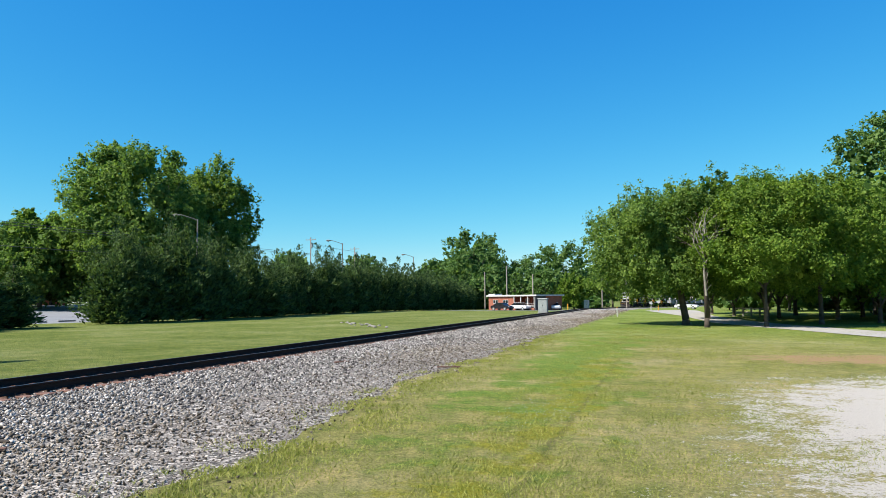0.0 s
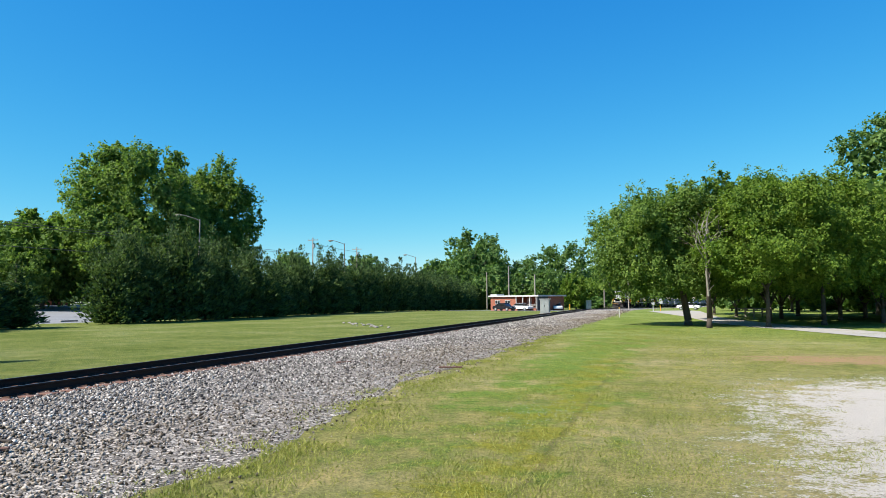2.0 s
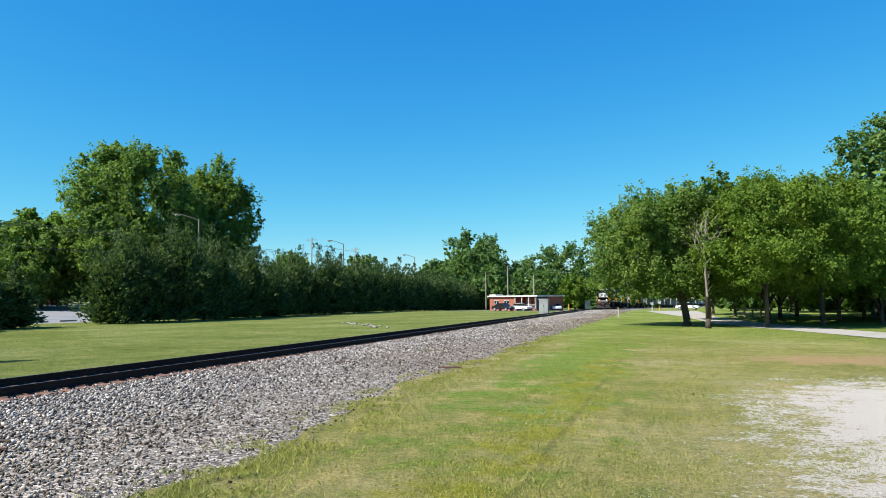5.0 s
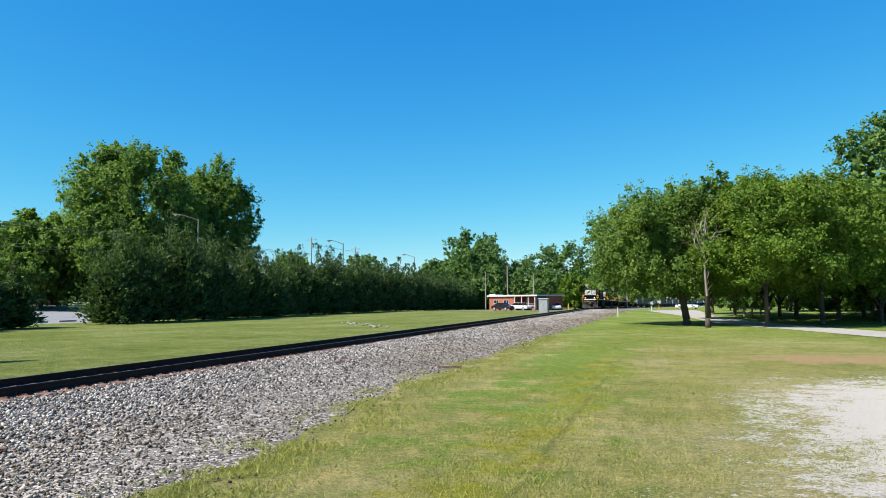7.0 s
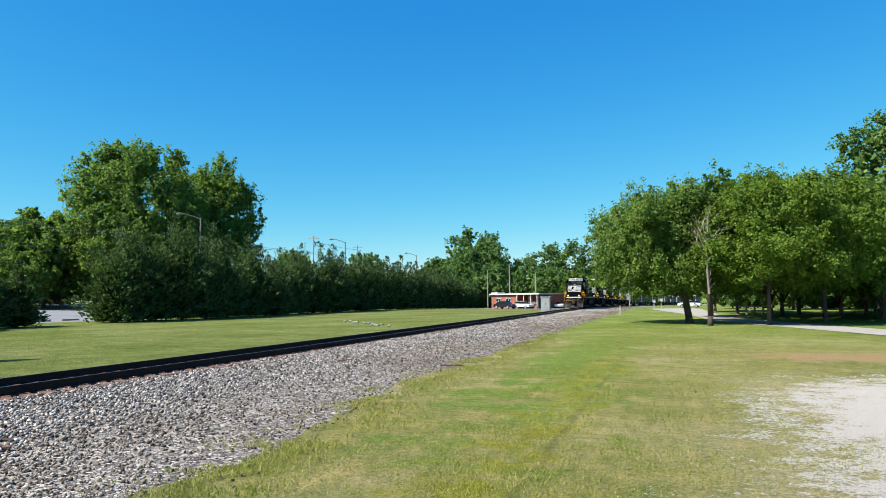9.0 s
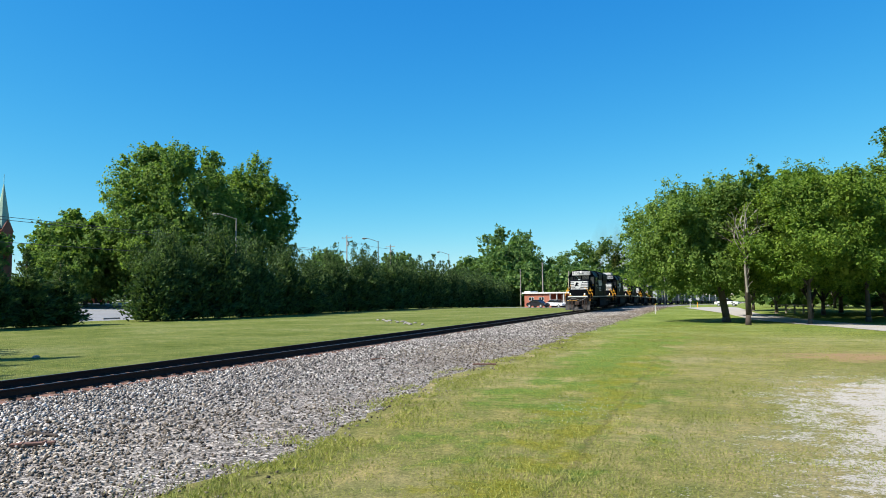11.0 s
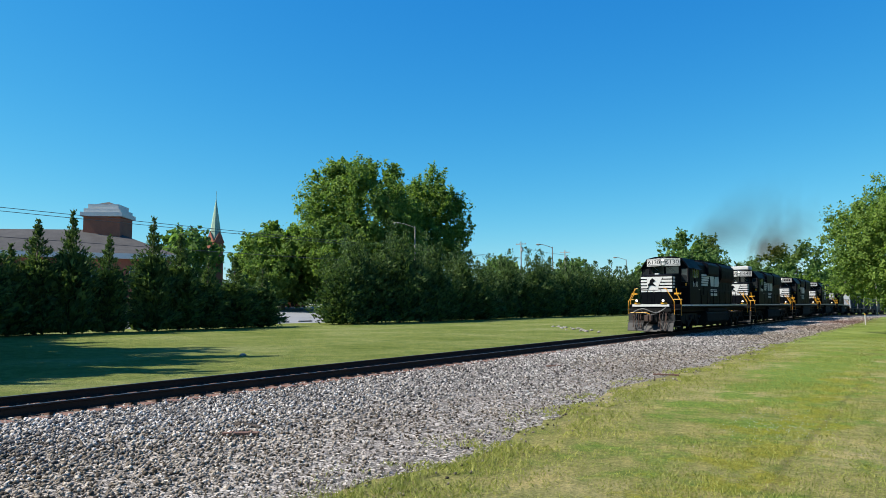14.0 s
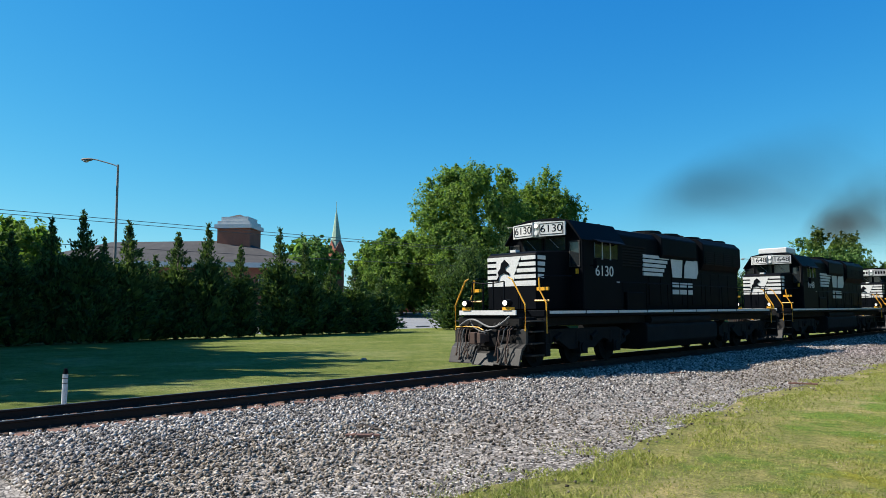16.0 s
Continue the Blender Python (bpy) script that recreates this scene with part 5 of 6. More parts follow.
# ---- background things ----
def street_lamp(x, y, h=13.0):
    l = thing("street_lamp", x, y, terrain(x, y), 0, label="tall grey parking lot lamp with a curved arm", category="lamp", group="lamps along the lot")
    part("pole", rod(B(), (0, 0, 0), (0, 0, h), 0.13, 0.08, n=10), M_POLE, l)
    d = Vector((-0.75, -0.65, 0))
    pts = [Vector((0, 0, h - 0.15)), Vector((0, 0, h + 0.05)) + d * 0.5, Vector((0, 0, h + 0.4)) + d * 1.7, Vector((0, 0, h + 0.5)) + d * 2.2]
    part("arm", pipe(B(), pts, 0.05), M_POLE, l)
    bm = B()
    c = Vector((0, 0, h + 0.45)) + d * 2.55
    bmesh.ops.create_uvsphere(bm, u_segments=14, v_segments=8, radius=1, matrix=Matrix.Translation(c) @ Euler((0, 0, math.atan2(d.y, d.x))).to_matrix().to_4x4() @ Matrix.Diagonal((0.5, 0.22, 0.13, 1)))
    head = part("lamp_head", bm, M_POLE, l, "brown cobra-style lamp head", smooth=True)
    bm = B()
    bmesh.ops.create_uvsphere(bm, u_segments=12, v_segments=6, radius=1, matrix=Matrix.Translation(c + d * 0.08 - Vector((0, 0, 0.1))) @ Matrix.Diagonal((0.22, 0.22, 0.13, 1)))
    part("lens", bm, M_WHITE, head, "clear glass bowl", smooth=True)
    return l


def utility_pole(x, y, h, arms=True):
    p = thing("utility_pole", x, y, terrain(x, y), 0, label="weathered wooden utility pole with crossarm", category="utility pole")
    part("pole", rod(B(), (0, 0, 0), (0, 0, h), 0.16, 0.11, n=10), M_POLE, p)
    if arms:
        part("crossarm", box(B(), -1.2, 1.2, -0.06, 0.06, h - 0.6, h - 0.48), M_POLE, p)
        for q in (-1.1, -0.4, 0.4, 1.1):
            part("insulator", rod(B(), (q, 0, h - 0.48), (q, 0, h - 0.3), 0.05, n=8), M_SILVER, p)
        bm = rod(B(), (0.3, 0, h - 2.2), (0.3, 0, h - 1.3), 0.22, n=12)
        part("transformer", bm, M_SILVER, p)
    return p


def wire(a, b, sag, r=0.03):
    a, b = Vector(a), Vector(b)
    pts = [a.lerp(b, t / 16) - Vector((0, 0, sag * 4 * (t / 16) * (1 - t / 16))) for t in range(17)]
    w = part("overhead_wire", pipe(B(), pts, r, n=4), M_HOSE)
    return tagged(w, "thin dark overhead wire between utility poles", "wire", "overhead wires")


def facade_window(parent, m, w, h):
    bm = B()
    for a, b, c, d in ((-w / 2, w / 2, h / 2 - 0.06, h / 2), (-w / 2, w / 2, -h / 2, -h / 2 + 0.06), (-w / 2, -w / 2 + 0.06, -h / 2, h / 2), (w / 2 - 0.06, w / 2, -h / 2, h / 2), (-0.03, 0.03, -h / 2, h / 2)):
        box(bm, a, b, -0.06, 0.03, c, d)
    win = part("window", bm, M_WHITE, parent)
    win.matrix_basis = m
    part("pane", box(B(), -w / 2 + 0.05, w / 2 - 0.05, -0.02, 0.0, -h / 2 + 0.05, h / 2 - 0.05), M_GLASS, win)


def brick_office():
    """The low brick building with a white fascia and an open porch, behind the lot."""
    b = thing("brick_building", -35.3, 141, terrain(-35, 141) - 0.05, -35, label="low red brick building with white flat roof edge and porch", category="building")
    part("wall", box(B(), 0, 7.6, 0, 7, 0, 2.85), M_BRICK, b)
    part("roof", box(B(), -0.3, 14.2, -0.4, 7.3, 2.85, 3.12), M_WHITE, b, "white flat roof with deep fascia")
    part("wall", box(B(), 7.6, 13.8, 2.6, 7, 0, 2.85), M_BRICK, b)
    part("side_wall", box(B(), 13.5, 13.8, -0.2, 2.6, 0, 2.85), M_CAR_DARK, b)
    part("roof_unit", box(B(), -1.2, 0.7, 1.0, 3.0, 3.12, 3.4), M_WHITE, b)
    for x in (7.8, 9.7, 11.6, 13.4):
        part("porch_post", box(B(), x - 0.07, x + 0.07, -0.2, -0.06, 0, 2.85), M_WHITE, b)
    part("porch_floor", box(B(), 7.6, 13.5, -0.3, 2.6, 0, 0.55), M_BRICK, b)
    for z in (0.8, 1.05, 1.35):
        part("porch_rail", box(B(), 7.8, 13.4, -0.16, -0.1, z, z + 0.05), M_WHITE, b)
    part("door", box(B(), 8.2, 9.3, 2.55, 2.6, 0.55, 2.5), M_WHITE, b, "white door")
    for x in (2.2, 5.2):
        facade_window(b, pose(x, -0.02, 1.8), 1.5, 0.75)
    return b


def parked_car(x, y, rz, paint, label):
    c = thing("car", x, y, terrain(x, y) + 0.012, rz, label=label, category="car")
    bm = B()
    side = [(-2.2, 0.35), (-2.25, 0.65), (-2.1, 0.85), (-1.2, 0.95), (1.5, 0.98), (2.15, 0.9), (2.25, 0.6), (2.2, 0.35)]
    prism(bm, side, "x", -0.86, 0.86)
    part("body", bm, paint, c, bevel=0.06)
    bm = B()
    top = [(-1.25, 0.94), (-0.6, 1.4), (0.9, 1.44), (1.75, 0.96)]
    prism(bm, top, "x", -0.72, 0.72)
    cabin = part("cabin", bm, M_GLASS, c, "dark tinted windows", bevel=0.04)
    part("roof", box(B(), -0.7, 0.7, -0.62, 0.92, 1.41, 1.47), paint, c, bevel=0.02)
    for s in (-1, 1):
        for y0 in (-1.4, 1.4):
            bm = rod(B(), (s * 0.68, y0, 0.32), (s * 0.9, y0, 0.32), 0.32, n=18)
            w = part("wheel", bm, M_HOSE, c)
            part("rim", rod(B(), (s * 0.89, y0, 0.32), (s * 0.915, y0, 0.32), 0.2, n=14), M_SILVER, w)
        part("headlight", box(B(), s * 0.62 - 0.16, s * 0.62 + 0.16, -2.24, -2.15, 0.62, 0.76), M_WHITE, c)
        part("tail_light", box(B(), s * 0.68 - 0.12, s * 0.68 + 0.12, 2.15, 2.24, 0.65, 0.82), M_RED, c)
    return c


def church():
    """The church beyond the lot: hipped shingle roof over brick, a square cupola, and the slender copper spire apart."""
    a = radians(60.4)
    cx, cy = -math.sin(a) * 130, math.cos(a) * 130
    z0 = terrain(cx, cy)
    b = thing("church_building", cx, cy, z0, 60, label="brick church hall with grey hipped roof and square cupola", category="building")
    part("wall", box(B(), -30, 9, -11, 11, 0, 7.4), M_BRICK, b)
    part("eave", box(B(), -31, 10, -12, 12, 7.4, 8.2), M_WHITE, b, "white boxed eave")
    bm = B()
    base = [(-31, -12, 8.2), (10, -12, 8.2), (10, 12, 8.2), (-31, 12, 8.2)]
    v = [bm.verts.new(p) for p in base] + [bm.verts.new((-21, 0, 12.2)), bm.verts.new((0, 0, 12.9))]
    for f in ((0, 1, 5, 4), (1, 2, 5), (2, 3, 4, 5), (3, 0, 4), (3, 2, 1, 0)):
        bm.faces.new([v[i] for i in f])
    part("roof", bm, M_ROOF, b, "grey hipped shingle roof")
    t = radians(-20)
    rot = Euler((0, 0, t)).to_matrix().to_4x4()
    part("cupola", box(B(), -2.9, 2.9, -2.9, 2.9, 9.5, 14.8, rot), M_BRICK, b, "square brick cupola")
    part("cornice", box(B(), -3.3, 3.3, -3.3, 3.3, 14.8, 15.5, rot), M_WHITE, b)
    part("cornice", box(B(), -2.9, 2.9, -2.9, 2.9, 15.5, 16.1, rot), M_WHITE, b)
    part("parapet", box(B(), -2.4, 2.4, -2.4, 2.4, 16.1, 16.9, rot), M_WHITE, b)
    bm = B()
    bmesh.ops.create_cone(bm, cap_ends=True, segments=4, radius1=2.7, radius2=0.2, depth=0.7, matrix=Matrix.Translation((0, 0, 17.2)) @ Euler((0, 0, t + radians(45))).to_matrix().to_4x4())
    part("cupola_roof", bm, M_ROOF, b)
    for x in (-26, -20, -14, -8, -2, 4):
        facade_window(b, pose(x, -11.03, 4.5), 1.6, 3.2)
    a = radians(52.83)
    sx, sy = -math.sin(a) * 170, math.cos(a) * 170
    s = thing("church_steeple", sx, sy, terrain(sx, sy), 52.8 + 38, label="brick church tower with green copper spire", category="steeple")
    part("tower", box(B(), -1.32, 1.32, -1.32, 1.32, 0, 14.6), M_BRICK, s, "square brick tower")
    for k in range(4):
        r = pose(0, 0, 0, 0, 0, 90 * k)
        g = part("gable", slab(B(), [(-1.45, -1.36, 14.6), (1.45, -1.36, 14.6), (0, -1.36, 17.2)], 0.12), M_BRICK, s)
        g.matrix_basis = r
    bm = B()
    bmesh.ops.create_cone(bm, cap_ends=True, segments=8, radius1=1.5, radius2=0.03, depth=9.6, matrix=Matrix.Translation((0, 0, 20.1)))
    part("spire", bm, M_COPPER, s, "pale green copper spire")
    part("finial", rod(B(), (0, 0, 24.8), (0, 0, 26.6), 0.05, n=6), M_COPPER, s)


def cabinet(x, y, w, d, h, label):
    c = thing("signal_cabinet", x, y, terrain(x, y), 0, label=label, category="cabinet")
    part("body", box(B(), -w / 2, w / 2, -d / 2, d / 2, 0.1, h), M_SILVER, c, bevel=0.03)
    part("roof", box(B(), -w / 2 - 0.08, w / 2 + 0.08, -d / 2 - 0.08, d / 2 + 0.08, h, h + 0.1), M_WHITE, c, bevel=0.02)
    part("plinth", box(B(), -w / 2 - 0.1, w / 2 + 0.1, -d / 2 - 0.1, d / 2 + 0.1, 0, 0.1), M_PATH, c)
    for s in (-1, 1):
        part("door", box(B(), s * w / 4 - w / 4 + 0.03, s * w / 4 + w / 4 - 0.03, -d / 2 - 0.02, -d / 2, 0.2, h - 0.1), M_SILVER, c)
    part("handle", box(B(), -0.03, 0.03, -d / 2 - 0.05, -d / 2 - 0.02, h * 0.5, h * 0.6), M_GRIME, c)


def marker_post(x, y, h, label, lean=0.0, banded=False):
    p = thing("marker_post", x, y, 0, 0, label=label, category="post")
    top = Vector((lean, 0, h))
    part("post", rod(B(), (0, 0, -0.05), top * 0.86, 0.055, n=10), M_WHITE, p)
    part("cap", rod(B(), top * 0.86, top, 0.058, 0.03, n=10), M_BLACK if banded else M_YELLOW, p)
    if banded:
        for q in (0.62, 0.74):
            part("band", rod(B(), top * q, top * (q + 0.02), 0.058, n=10), M_RUST, p)


def split_fence(x0, y0, x1, y1, n):
    f = thing("rail_fence", label="weathered wooden split-rail fence by the path", category="fence")
    for i in range(n + 1):
        t = i / n
        x, y = x0 + (x1 - x0) * t, y0 + (y1 - y0) * t
        part("post", box(B(), x - 0.08, x + 0.08, y - 0.08, y + 0.08, terrain(x, y), terrain(x, y) + 1.0), M_POLE, f)
        if i < n:
            xb, yb = x0 + (x1 - x0) * (i + 1) / n, y0 + (y1 - y0) * (i + 1) / n
            for z in (0.45, 0.85):
                part("rail", rod(B(), (x, y, terrain(x, y) + z), (xb, yb, terrain(xb, yb) + z + 0.03), 0.06, n=6), M_POLE, f)


def round_sign(x, y, h, face, post):
    s = thing("crossing_sign", x, y, 0, 18, label="round white sign on a short post", category="sign")
    part("post", rod(B(), (0, 0, 0), (0, 0, h), 0.06, n=8), post, s)
    part("plate", rod(B(), (0, -0.1, h), (0, -0.06, h), 0.28, n=20), face, s)


def lumps(name, spots, mat, label, category):
    """Loose rocks, one thing each."""
    for x, y, r in spots:
        bm = B()
        bmesh.ops.create_icosphere(bm, subdivisions=2, radius=r)
        for v in bm.verts:
            v.co *= 1 + 0.35 * noise.noise(v.co * (1.6 / r) + Vector((x, y, 0)))
            v.co.z *= 0.55
        ob = part(name, bm, mat)
        ob.matrix_basis = pose(x, y, r * 0.3, 0, 0, random.uniform(0, 360))
        tagged(ob, label, category)


M_ROCK = material("lichened rock", (0.3, 0.28, 0.25), 0.9, col2=(0.14, 0.12, 0.1), fine=9, coarse=2.5, bump=0.6)
M_RED = material("red car paint", (0.5, 0.03, 0.02), 0.3, bump=0)
M_CARWHITE = material("white car paint", (0.75, 0.76, 0.78), 0.25, bump=0)
M_CARBLACK = material("black car paint", (0.02, 0.02, 0.025), 0.2, bump=0)
M_STICK = material("dark weathered wood", (0.06, 0.045, 0.035), 0.9, bump=0.4)

build_ground()
build_track()
build_grass()
sheet("parking_lot", M_LOT, [(-57.5, 20), (-57.5, 70), (-59, 150), (-120, 150), (-120, 0), (-57.5, -30)], 0.02, "pale grey asphalt parking lot behind the hedge", "parking lot")
sheet("park_path", M_PATH, [(60, 20), (9.9, 39.4), (7.05, 48.3), (5.3, 53.1), (3.2, 61.2), (1.6, 81), (-3.6, 117), (2.5, 124), (4.2, 115), (4.7, 81), (6.2, 67), (8.2, 56.5), (11.6, 46.1), (60, 27)], 0.02, "pale concrete park road curving under the trees", "road")
sheet("crossing_road", M_LOT, [(-19.5, 124), (-34, 129), (-48, 138), (-48, 143), (-19, 137)], 0.03, "grey asphalt road beside the track", "road")
build_train()

# hedge of cypresses: along the lot, with one opening
kinds = [conifer("cypress_tree", "dark green cypress with pointed feathery tip in the hedge", 9.0, 2.2, s, sprays=2600 if s > 14 else 6000, taper=1.3 if s < 13 else 0.55, leaders=1 if s < 13 else 3) for s in (11, 12, 13, 14, 15, 16)]
kinds[0].matrix_basis = pose(HEDGE_X, 15.2, 0) @ Matrix.Diagonal((0.95, 0.95, 0.94, 1))
LEFT_ROW = [(-12, 8.6), (-8.6, 8.8), (-5.2, 9.0), (-2, 8.6), (1.2, 8.9), (4.3, 8.4), (7.4, 8.8), (10.3, 8.0), (12.9, 7.4), (17.0, 8.3), (18.3, 7.3), (20.2, 7.9), (22.4, 6.4), (24.3, 7.5), (26.3, 9.1), (29.2, 6.8), (32.6, 9.2), (35.4, 7.4), (38.2, 6.2), (41.0, 5.8), (44.2, 5.6)]
RIGHT_ROW = [(54.6, 8.4), (57.4, 10.6), (60.6, 9.9), (63.8, 9.8)] + [(67 + 3.4 * i, float(np.interp(67 + 3.4 * i, [67, 77, 83, 93, 103, 127, 156, 180, 198], [9.8, 8.6, 7.9, 8.7, 9.4, 9.5, 8.7, 7.0, 5.6]))) for i in range(39)]
row = [(y, h, 0) for y, h in LEFT_ROW] + [(y, h, 1) for y, h in RIGHT_ROW]
unset = kinds[1:]
for i, (y, h, side) in enumerate(row):
    k = kinds[i % 2 + 2 * side + (2 if y > 105 else 0)]
    s = h / 9.0 * (1.0 if side else 1.06)
    w = random.uniform(0.85, 1.2) * (1.2 if 52 < y < 62 else 1.0)
    s *= random.uniform(0.95, 1.05) if side else 1.0
    m = pose(HEDGE_X + random.uniform(-0.9, 0.9), y + random.uniform(-0.6, 0.6) * side, terrain(HEDGE_X, y), 0, 0, random.uniform(0, 360)) @ Matrix.Diagonal((w, w, s, 1))
    if k in unset:
        unset.remove(k)
        k.matrix_basis = m
    else:
        copy_thing(k, m)

# broad trees behind the hedge
big = broadleaf("oak_tree", "tall broad green tree standing behind the hedge", 26.0, 10.8, 4.0, 21, 62000, 0.36, M_OAK, 0.55, clumps=900, low=1.5, masses=46)
big.matrix_basis = pose(-78, 89, terrain(-78, 89))
two = broadleaf("oak_tree", "tall rounded green tree behind the hedge", 25.6, 8.5, 4.0, 22, 46000, 0.36, M_OAK, 0.5, clumps=650, low=1.5, masses=38)
two.matrix_basis = pose(-76.5, 104, terrain(-76.5, 104))
mid = broadleaf("maple_tree", "yellow-green broad tree beside the parking lot", 16.0, 7.6, 2.0, 23, 11500, 0.5, M_OAK, 0.4, clumps=300, low=0.8)
mid.matrix_basis = pose(-92, 84, terrain(-92, 84))
for x, y, s in ((-97, 86, 0.98), (-88, 97, 0.9), (-104, 93, 0.95), (-84, 20, 0.72), (-89, 78, 0.62), (-99, 90, 0.85), (-74, 18.6, 0.68)):
    copy_thing(mid, pose(x, y, terrain(x, y), 0, 0, random.uniform(0, 360)) @ Matrix.Diagonal((s, s, s, 1)))

# park trees
a = broadleaf("oak_tree", "leafy green park tree with a leaning dark trunk", 10.8, 5.9, 3.0, 31, 68000, 0.145, M_OAK, 0.26, clumps=850, lean=-0.4, off=-1.0, low=1.25, masses=44)
a.matrix_basis = pose(1.2, 56.2, 0)
b = broadleaf("oak_tree", "park tree with bare bleached limbs among its leaves", 10.3, 4.8, 5.4, 32, 34000, 0.165, M_OAK, 0.15, clumps=480, dead=True, bark=M_STICK, low=2.4)
b.matrix_basis = pose(2.45, 51.2, 0)
c = broadleaf("maple_tree", "bright yellow-green young tree on the lawn", 10.5, 5.2, 2.9, 33, 58000, 0.145, M_LIME, 0.14, clumps=750, low=1.8, masses=36)
c.matrix_basis = pose(6.3, 52.6, 0)
d = broadleaf("maple_tree", "yellow-green park tree beside the path", 10.9, 5.9, 2.9, 34, 52000, 0.15, M_LIME, 0.17, clumps=700, low=1.8, masses=36)
d.matrix_basis = pose(10.6, 57.5, 0)
back = broadleaf("oak_tree", "shaded green tree deeper in the park", 12.2, 6.0, 1.2, 36, 4600, 0.52, M_OAK, 0.19, clumps=200, low=1.8)
back.matrix_basis = pose(10, 74, 0)
for k, (x, y, s, src) in enumerate(((8.0, 66, 1.0, back), (3.5, 70, 0.9, back), (14, 69, 1.0, back), (20, 64, 1.0, back), (18, 78, 1.0, back), (27, 70, 1.05, back), (6.5, 80, 0.85, back), (15.5, 62, 0.95, back), (19, 70, 1.05, back), (13, 84, 1.2, back), (22, 90, 1.2, back), (5, 92, 0.95, back), (30, 80, 1.2, back), (28, 100, 1.2, back), (16, 108, 1.1, back), (38, 95, 1.2, back), (46, 84, 1.2, back), (36, 70, 1.1, back), (25, 118, 1.2, back), (44, 120, 1.3, back), (12, 128, 1.1, back))):
    copy_thing(src, pose(x, y, terrain(x, y), 0, 0, 40 + 70 * k) @ Matrix.Diagonal((s, s, s, 1)))
tall = broadleaf("pine_tree", "very tall blue-green tree at the park's edge", 20.5, 8.0, 6.0, 35, 34000, 0.3, M_FAR, 0.36, clumps=420)
tall.matrix_basis = pose(24.0, 78, 0)
copy_thing(tall, pose(33, 84, -0.1, 0, 0, 120))

# far trees round the crossing and beyond
far = broadleaf("far_tree", "rounded dark green tree far down the line", 23.0, 10.0, 4.0, 41, 3000, 1.1, M_FAR, 0.5, clumps=170)
far.matrix_basis = pose(-70, 262, terrain(-70, 262))
spread = broadleaf("far_tree", "tall spreading dark green tree beyond the brick building", 23.0, 12.0, 4.0, 43, 14000, 0.56, M_FAR, 0.5, clumps=260, low=1.0, masses=26)
spread.matrix_basis = pose(-57.5, 215, terrain(-57.5, 215))
low = broadleaf("far_tree", "low lime-green tree beyond the crossing", 8.0, 4.6, 1.2, 42, 6000, 0.42, M_LIME, 0.2, clumps=120)
low.matrix_basis = pose(-20, 158, terrain(-20, 158))
for k, (x, y, s, src) in enumerate(((-72, 240, 0.8, far), (-44, 226, 0.72, spread), (-37, 252, 1.0, spread), (-22, 275, 0.85, far), (-30, 300, 0.8, far), (14, 300, 0.85, far), (-34, 268, 0.55, far), (-24, 325, 0.9, far), (-68, 250, 0.8, far), (-80, 240, 0.72, far),
                                    (20, 240, 1.0, far), (32, 220, 1.0, far), (45, 230, 1.1, far), (60, 210, 1.1, far), (75, 190, 1.1, far), (90, 170, 1.1, far), (110, 150, 1.1, far), (52, 150, 0.9, far), (70, 140, 0.9, far), (14, 190, 0.7, far),
                                    (-95, 210, 0.72, far), (-110, 190, 0.7, far), (30, 330, 1.1, far), (-14, 372, 1.0, far), (-10, 400, 1.1, far), (0, 432, 1.1, far), (8, 455, 1.15, far), (-3, 388, 0.9, far), (-30, 350, 1.0, far), (-31, 188, 0.5, far), (16, 205, 1.3, low), (-46, 186, 0.55, far), (-39, 200, 0.55, far), (-120, 120, 0.8, far), (-135, 95, 0.8, far))):
    copy_thing(src, pose(x, y, terrain(x, y), 0, 0, 77 * k) @ Matrix.Diagonal((s, s, s, 1)))
# tall trees beside the lawn whose shadows reach across the grass
shade = broadleaf("oak_tree", "tall dense oak at the edge of the lawn", 27.0, 11.5, 2.0, 37, 2700, 1.7, M_OAK, 0.5, clumps=300, low=1.0)
shade.matrix_basis = pose(-60, -14, 0) @ Matrix.Diagonal((0.6, 0.6, 0.8, 1))
for x, y, s in ((-45.5, 3.5, 1.15), (-40, 1.2, 1.12), (-35.5, -1.5, 0.97), (-32.5, -6, 0.85), (-37, -8, 0.98), (-43, -5, 1.05), (-52, 0, 1.0), (-49.5, 3.6, 1.0), (-54.5, 4.4, 1.08), (-60, 6, 1.1), (-66, 8, 1.08), (-57, -3, 1.05)):
    copy_thing(shade, pose(x, y, 0, 0, 0, 50 - x * 9) @ Matrix.Diagonal((0.55, 0.55, s * 1.0, 1)))

shrub = broadleaf("shrub", "dense dark green shrub at the back of the park", 4.2, 3.2, 0.3, 51, 900, 0.8, M_FAR, 0.12, clumps=60, masses=16)
shrub.matrix_basis = pose(9, 118, 0)
for k in range(22):
    x, y = 13 + 4.6 * k + 1.2 * math.sin(k * 3.1), 122 - 2.2 * k + 3 * math.sin(k * 1.7)
    copy_thing(shrub, pose(x, y, terrain(x, y) - 0.1, 0, 0, 61 * k) @ Matrix.Diagonal((1.1, 1.1, 0.9 + 0.35 * math.sin(k * 2.2), 1)))

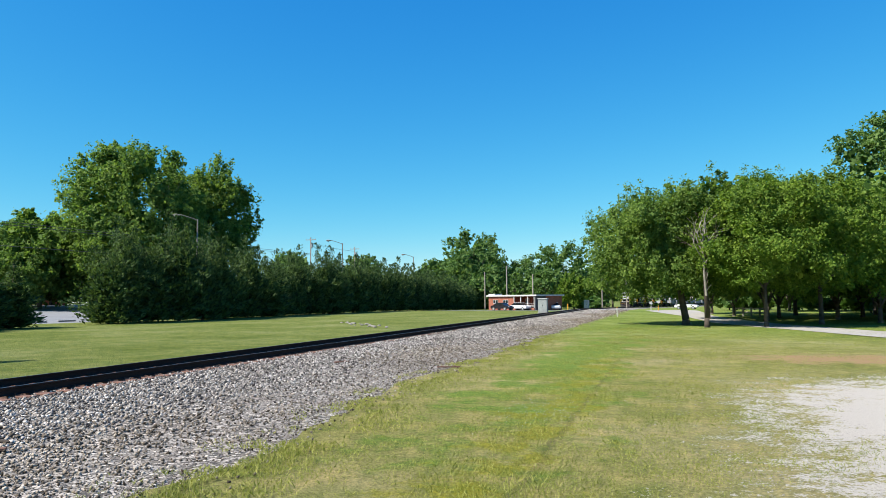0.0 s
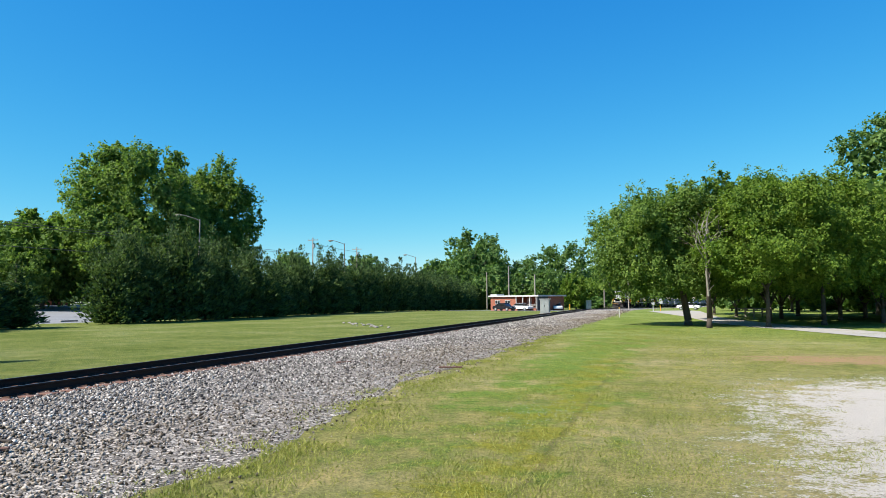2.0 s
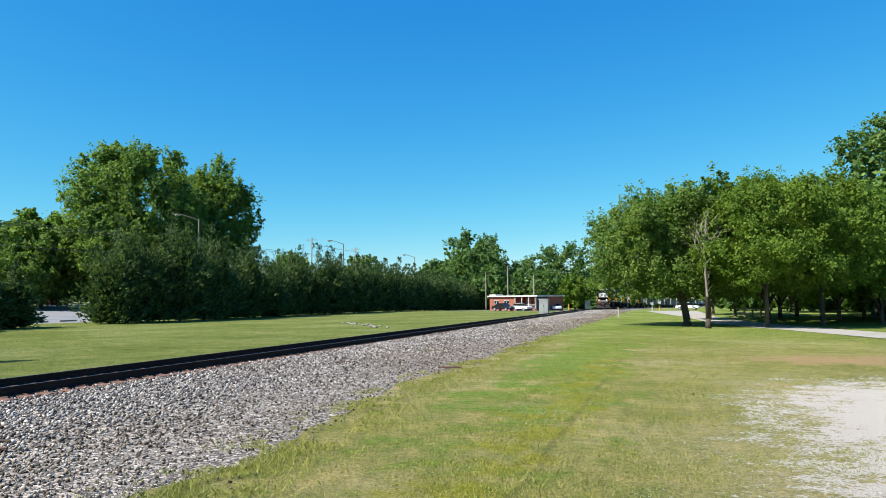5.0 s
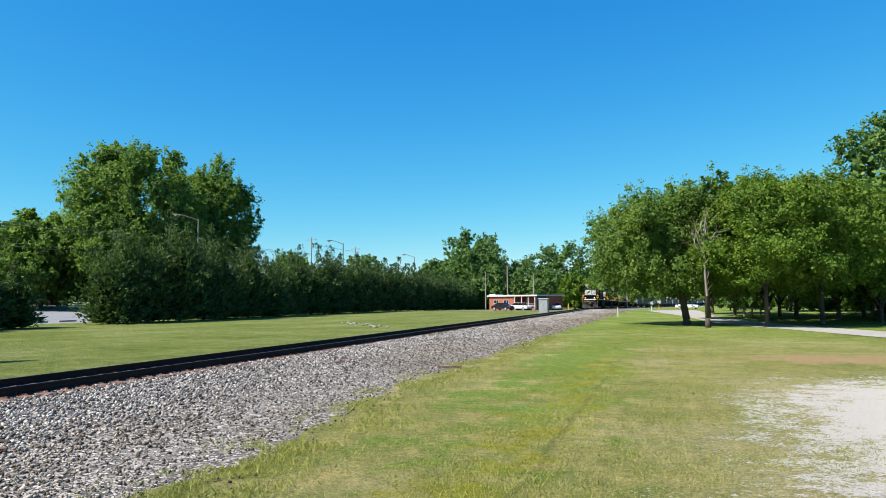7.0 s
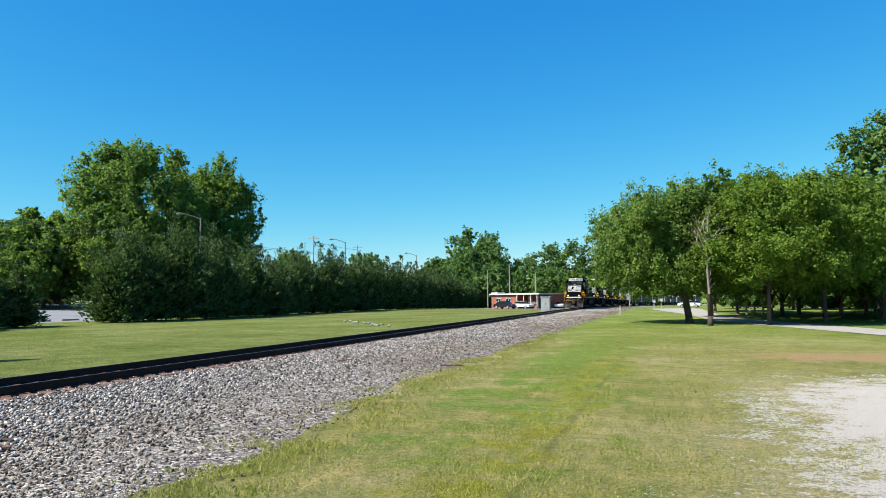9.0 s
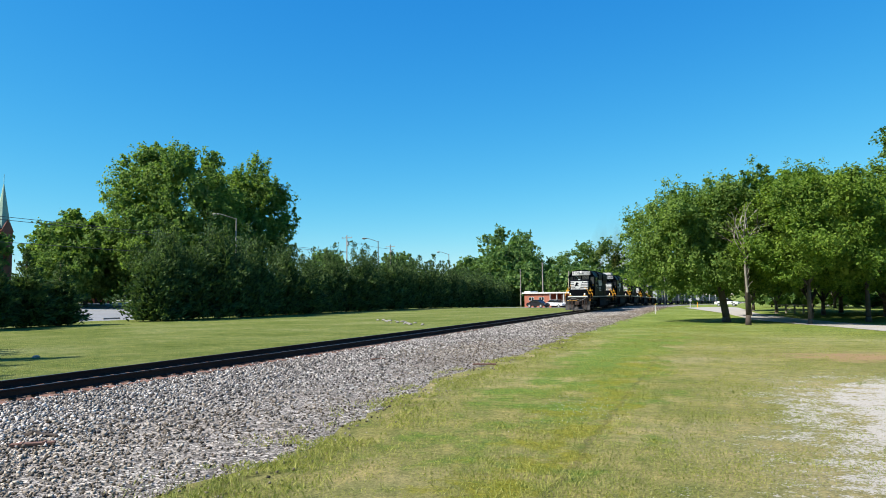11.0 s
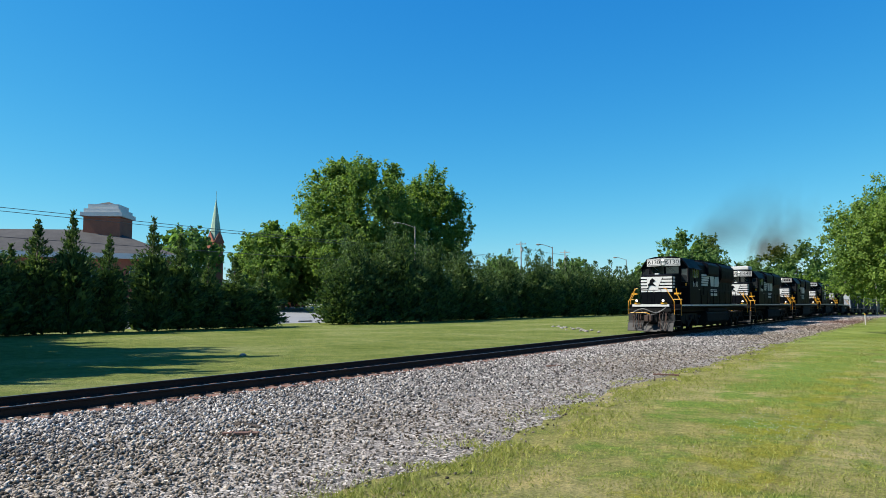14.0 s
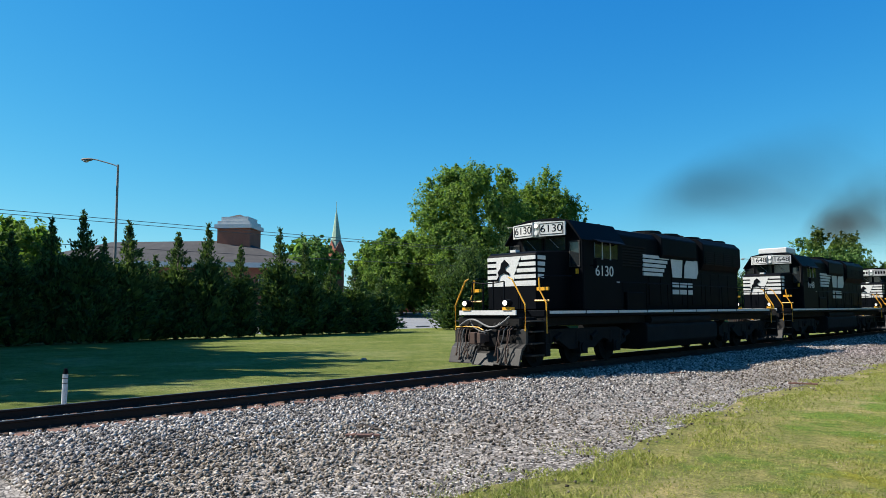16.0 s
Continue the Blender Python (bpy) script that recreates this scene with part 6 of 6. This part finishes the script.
for k in range(30):
    x, y = -62 + 5.2 * k, 205 + 9 * math.sin(k * 2.1) - 0.5 * max(0, k - 14)
    if abs(x - track_x(y)) > 7 and not -8 < x < 13:
        copy_thing(shrub, pose(x, y, terrain(x, y) - 0.1, 0, 0, 47 * k) @ Matrix.Diagonal((1.5, 1.5, 1.2 + 0.5 * math.sin(k * 1.3), 1)))
for k in range(26):
    x, y = 24 + 5.0 * k, 100 + 10 * math.sin(k * 2.9) - 0.9 * k
    copy_thing(shrub, pose(x, y, terrain(x, y) - 0.1, 0, 0, 39 * k) @ Matrix.Diagonal((1.3, 1.3, 1.0 + 0.3 * math.sin(k * 1.9), 1)))
for k in range(16):
    x, y = -124 + 1.0 * math.sin(k * 2.2), 20 + 7.5 * k
    copy_thing(shrub, pose(x, y, terrain(x, y) - 0.1, 0, 0, 83 * k) @ Matrix.Diagonal((1.5, 1.5, 1.0 + 0.3 * math.sin(k * 1.9), 1)))

# rusty iron strips dropped in the ballast, and the parking stops at the lot's edge
for x, y, z, rz, k in ((-8.7, 7.14, 0.115, 38, 0.55), (-6.24, 19.95, 0.075, 15, 0.7), (-9.83, 20.2, 0.135, 60, 0.5)):
    iron = thing("iron_strip", x, y, z, rz, label="rusty iron strip lying in the ballast", category="scrap iron")
    bm = box(B(), -k / 2, k / 2, -0.05, 0.05, -0.02, 0.018)
    box(bm, -k * 0.32, -k * 0.2, -0.075, 0.075, -0.015, 0.026)
    box(bm, k * 0.22, k * 0.3, -0.06, 0.06, -0.015, 0.03)
    part("strip", bm, M_TIE, iron, bevel=0.006)
for y in (46.5, 50.3, 54.1, 57.9):
    x = -59.2 - 0.3 * (y - 50) * 0.2
    stop = thing("parking_stop", x, y, terrain(x, y) + 0.03, 90, label="low grey concrete parking stop at the lot's edge", category="parking stop", group="parking stops")
    part("bar", prism(B(), [(-0.1, 0), (0.1, 0), (0.07, 0.15), (-0.07, 0.15)], "x", -1.1, 1.1), M_PATH, stop, bevel=0.01)

brick_office()
church()
shed = thing("brick_shed", -108, 101.5, terrain(-108, 101.5), 45, label="small red brick building beyond the parking lot", category="building")
part("wall", box(B(), -2.2, 2.2, -2.0, 2.0, 0, 3.0), M_BRICK, shed)
part("roof", prism(B(), [(-2.5, 3.0), (0, 4.2), (2.5, 3.0)], "y", -2.3, 2.3), M_ROOF, shed, "grey gabled roof")
part("door", box(B(), -0.5, 0.5, -2.04, -2.0, 0, 2.1), M_GLASS, shed)
for y in (21.2, 74.1, 115.3, 152.7):
    street_lamp(-56, y, 13.6 if y < 30 else 12.4)
utility_pole(-72, 133, 15.0)
utility_pole(-72, 155, 14.5)
for x, y, h in ((-44, 172, 9.5), (-27, 146, 7.5), (-33, 148, 9.5), (-14.5, 165, 8.0), (-10.5, 190, 7.5)):
    utility_pole(x, y, h, False)
for z, sag in ((10.7, 0.5), (10.45, 0.6), (8.0, 0.6)):
    wire((-72, -60, z + 1.0), (-72, 133, z + 1.3), sag)
wire((-72, 133, 14.3), (-72, 155, 13.9), 0.2)
cabinet(-16.9, 99, 1.25, 1.1, 2.0, "silver signal cabinet with two doors beside the track")
cabinet(-17.2, 157, 1.1, 0.9, 2.0, "white signal cabinet beside the far track")
marker_post(-5.4, 79.3, 1.1, "short white post with yellow top at the ballast edge")
marker_post(-16.7, 5.35, 0.85, "white plastic marker post with black cap beside the rails", 0.05, True)
for x, y in ((-22.0, 141), (-20.6, 142), (-19.4, 143)):
    post = thing("bollard", x, y, terrain(x, y), 0, label="short yellow steel bollard near the crossing", category="bollard", group="bollards at the crossing")
    part("post", rod(B(), (0, 0, -0.05), (0, 0, 1.2), 0.1, n=12), M_YELLOW, post)
    part("cap", rod(B(), (0, 0, 1.2), (0, 0, 1.28), 0.1, 0.03, n=12), M_YELLOW, post)
round_sign(-2.7, 117, 1.25, M_WHITE, M_WHITE)
round_sign(-1.6, 117, 1.4, M_WHITE, M_YELLOW)
split_fence(6.7, 81.0, 9.6, 78.0, 4)
parked_car(3.4, 150, 78, M_CARWHITE, "white sedan waiting on the road near the crossing")
parked_car(-30.2, 131, 62, M_CARBLACK, "black sedan parked before the brick building")
parked_car(-27.4, 134, 62, M_CARWHITE, "white car parked before the brick building")
parked_car(-21.4, 138, 20, M_CARWHITE, "white van parked beside the brick building")
RED_CAR = parked_car(24, 140, 80, M_RED, "red car passing behind the park trees")
lumps("rock", [(-28.2 + 0.42 * i + 0.5 * math.sin(i * 5), 58.8 - 0.55 * i + 0.9 * math.sin(i * 3.3), 0.07 + 0.1 * abs(math.sin(i * 2.3))) for i in range(20)], M_ROCK, "pale rock lying in the grass", "rock")
lumps("rock", [(-23.0, 18.9, 0.13)], M_ROCK, "grey rock on the lawn", "rock")
for k in range(3):
    bm = pipe(B(), [(-9.6 + 0.07 * k, 7.45 + 0.1 * k, 0.09), (-9.3, 7.62, 0.12 + 0.02 * k), (-8.95 - 0.1 * k, 7.75, 0.1)], 0.022)
    tagged(part("branch", bm, M_STICK), "dark dead branch lying on the ballast", "branch")


# ---- what moves ----
def motions():
    steps = [i * 0.5 for i in range(33)]
    for ob, lead, a, b in TRAIN:
        rows = []
        for t in steps:
            front = FRONT_Y + SPEED * (16.0 - t) + lead
            m = on_track(front, a, b) if b else pose(track_x(front), front, RAIL_Z + fall(front) + 4.7)
            rows.append((t, m))
        walk(ob, rows)
    # wheels roll on the rail
    for ob, lead, a, b in TRAIN[:3]:
        for w in ob.children:
            if w.name.startswith("wheelset"):
                base = w.matrix_basis.translation.copy()
                turn = math.degrees(SPEED / 0.51)
                n = 16 * 18
                walk(w, [(16.0 * i / n, pose(base.x, base.y, base.z, turn * 16.0 * i / n, 0, 0)) for i in range(n + 1)])
    walk(RED_CAR, [(t, pose(x, y, terrain(x, y) + 0.012, 0, 0, 80)) for t, x, y in ((0.0, 70, 128), (6.0, 32, 139), (8.0, 22, 141), (16.0, 21, 141.2))])


motions()
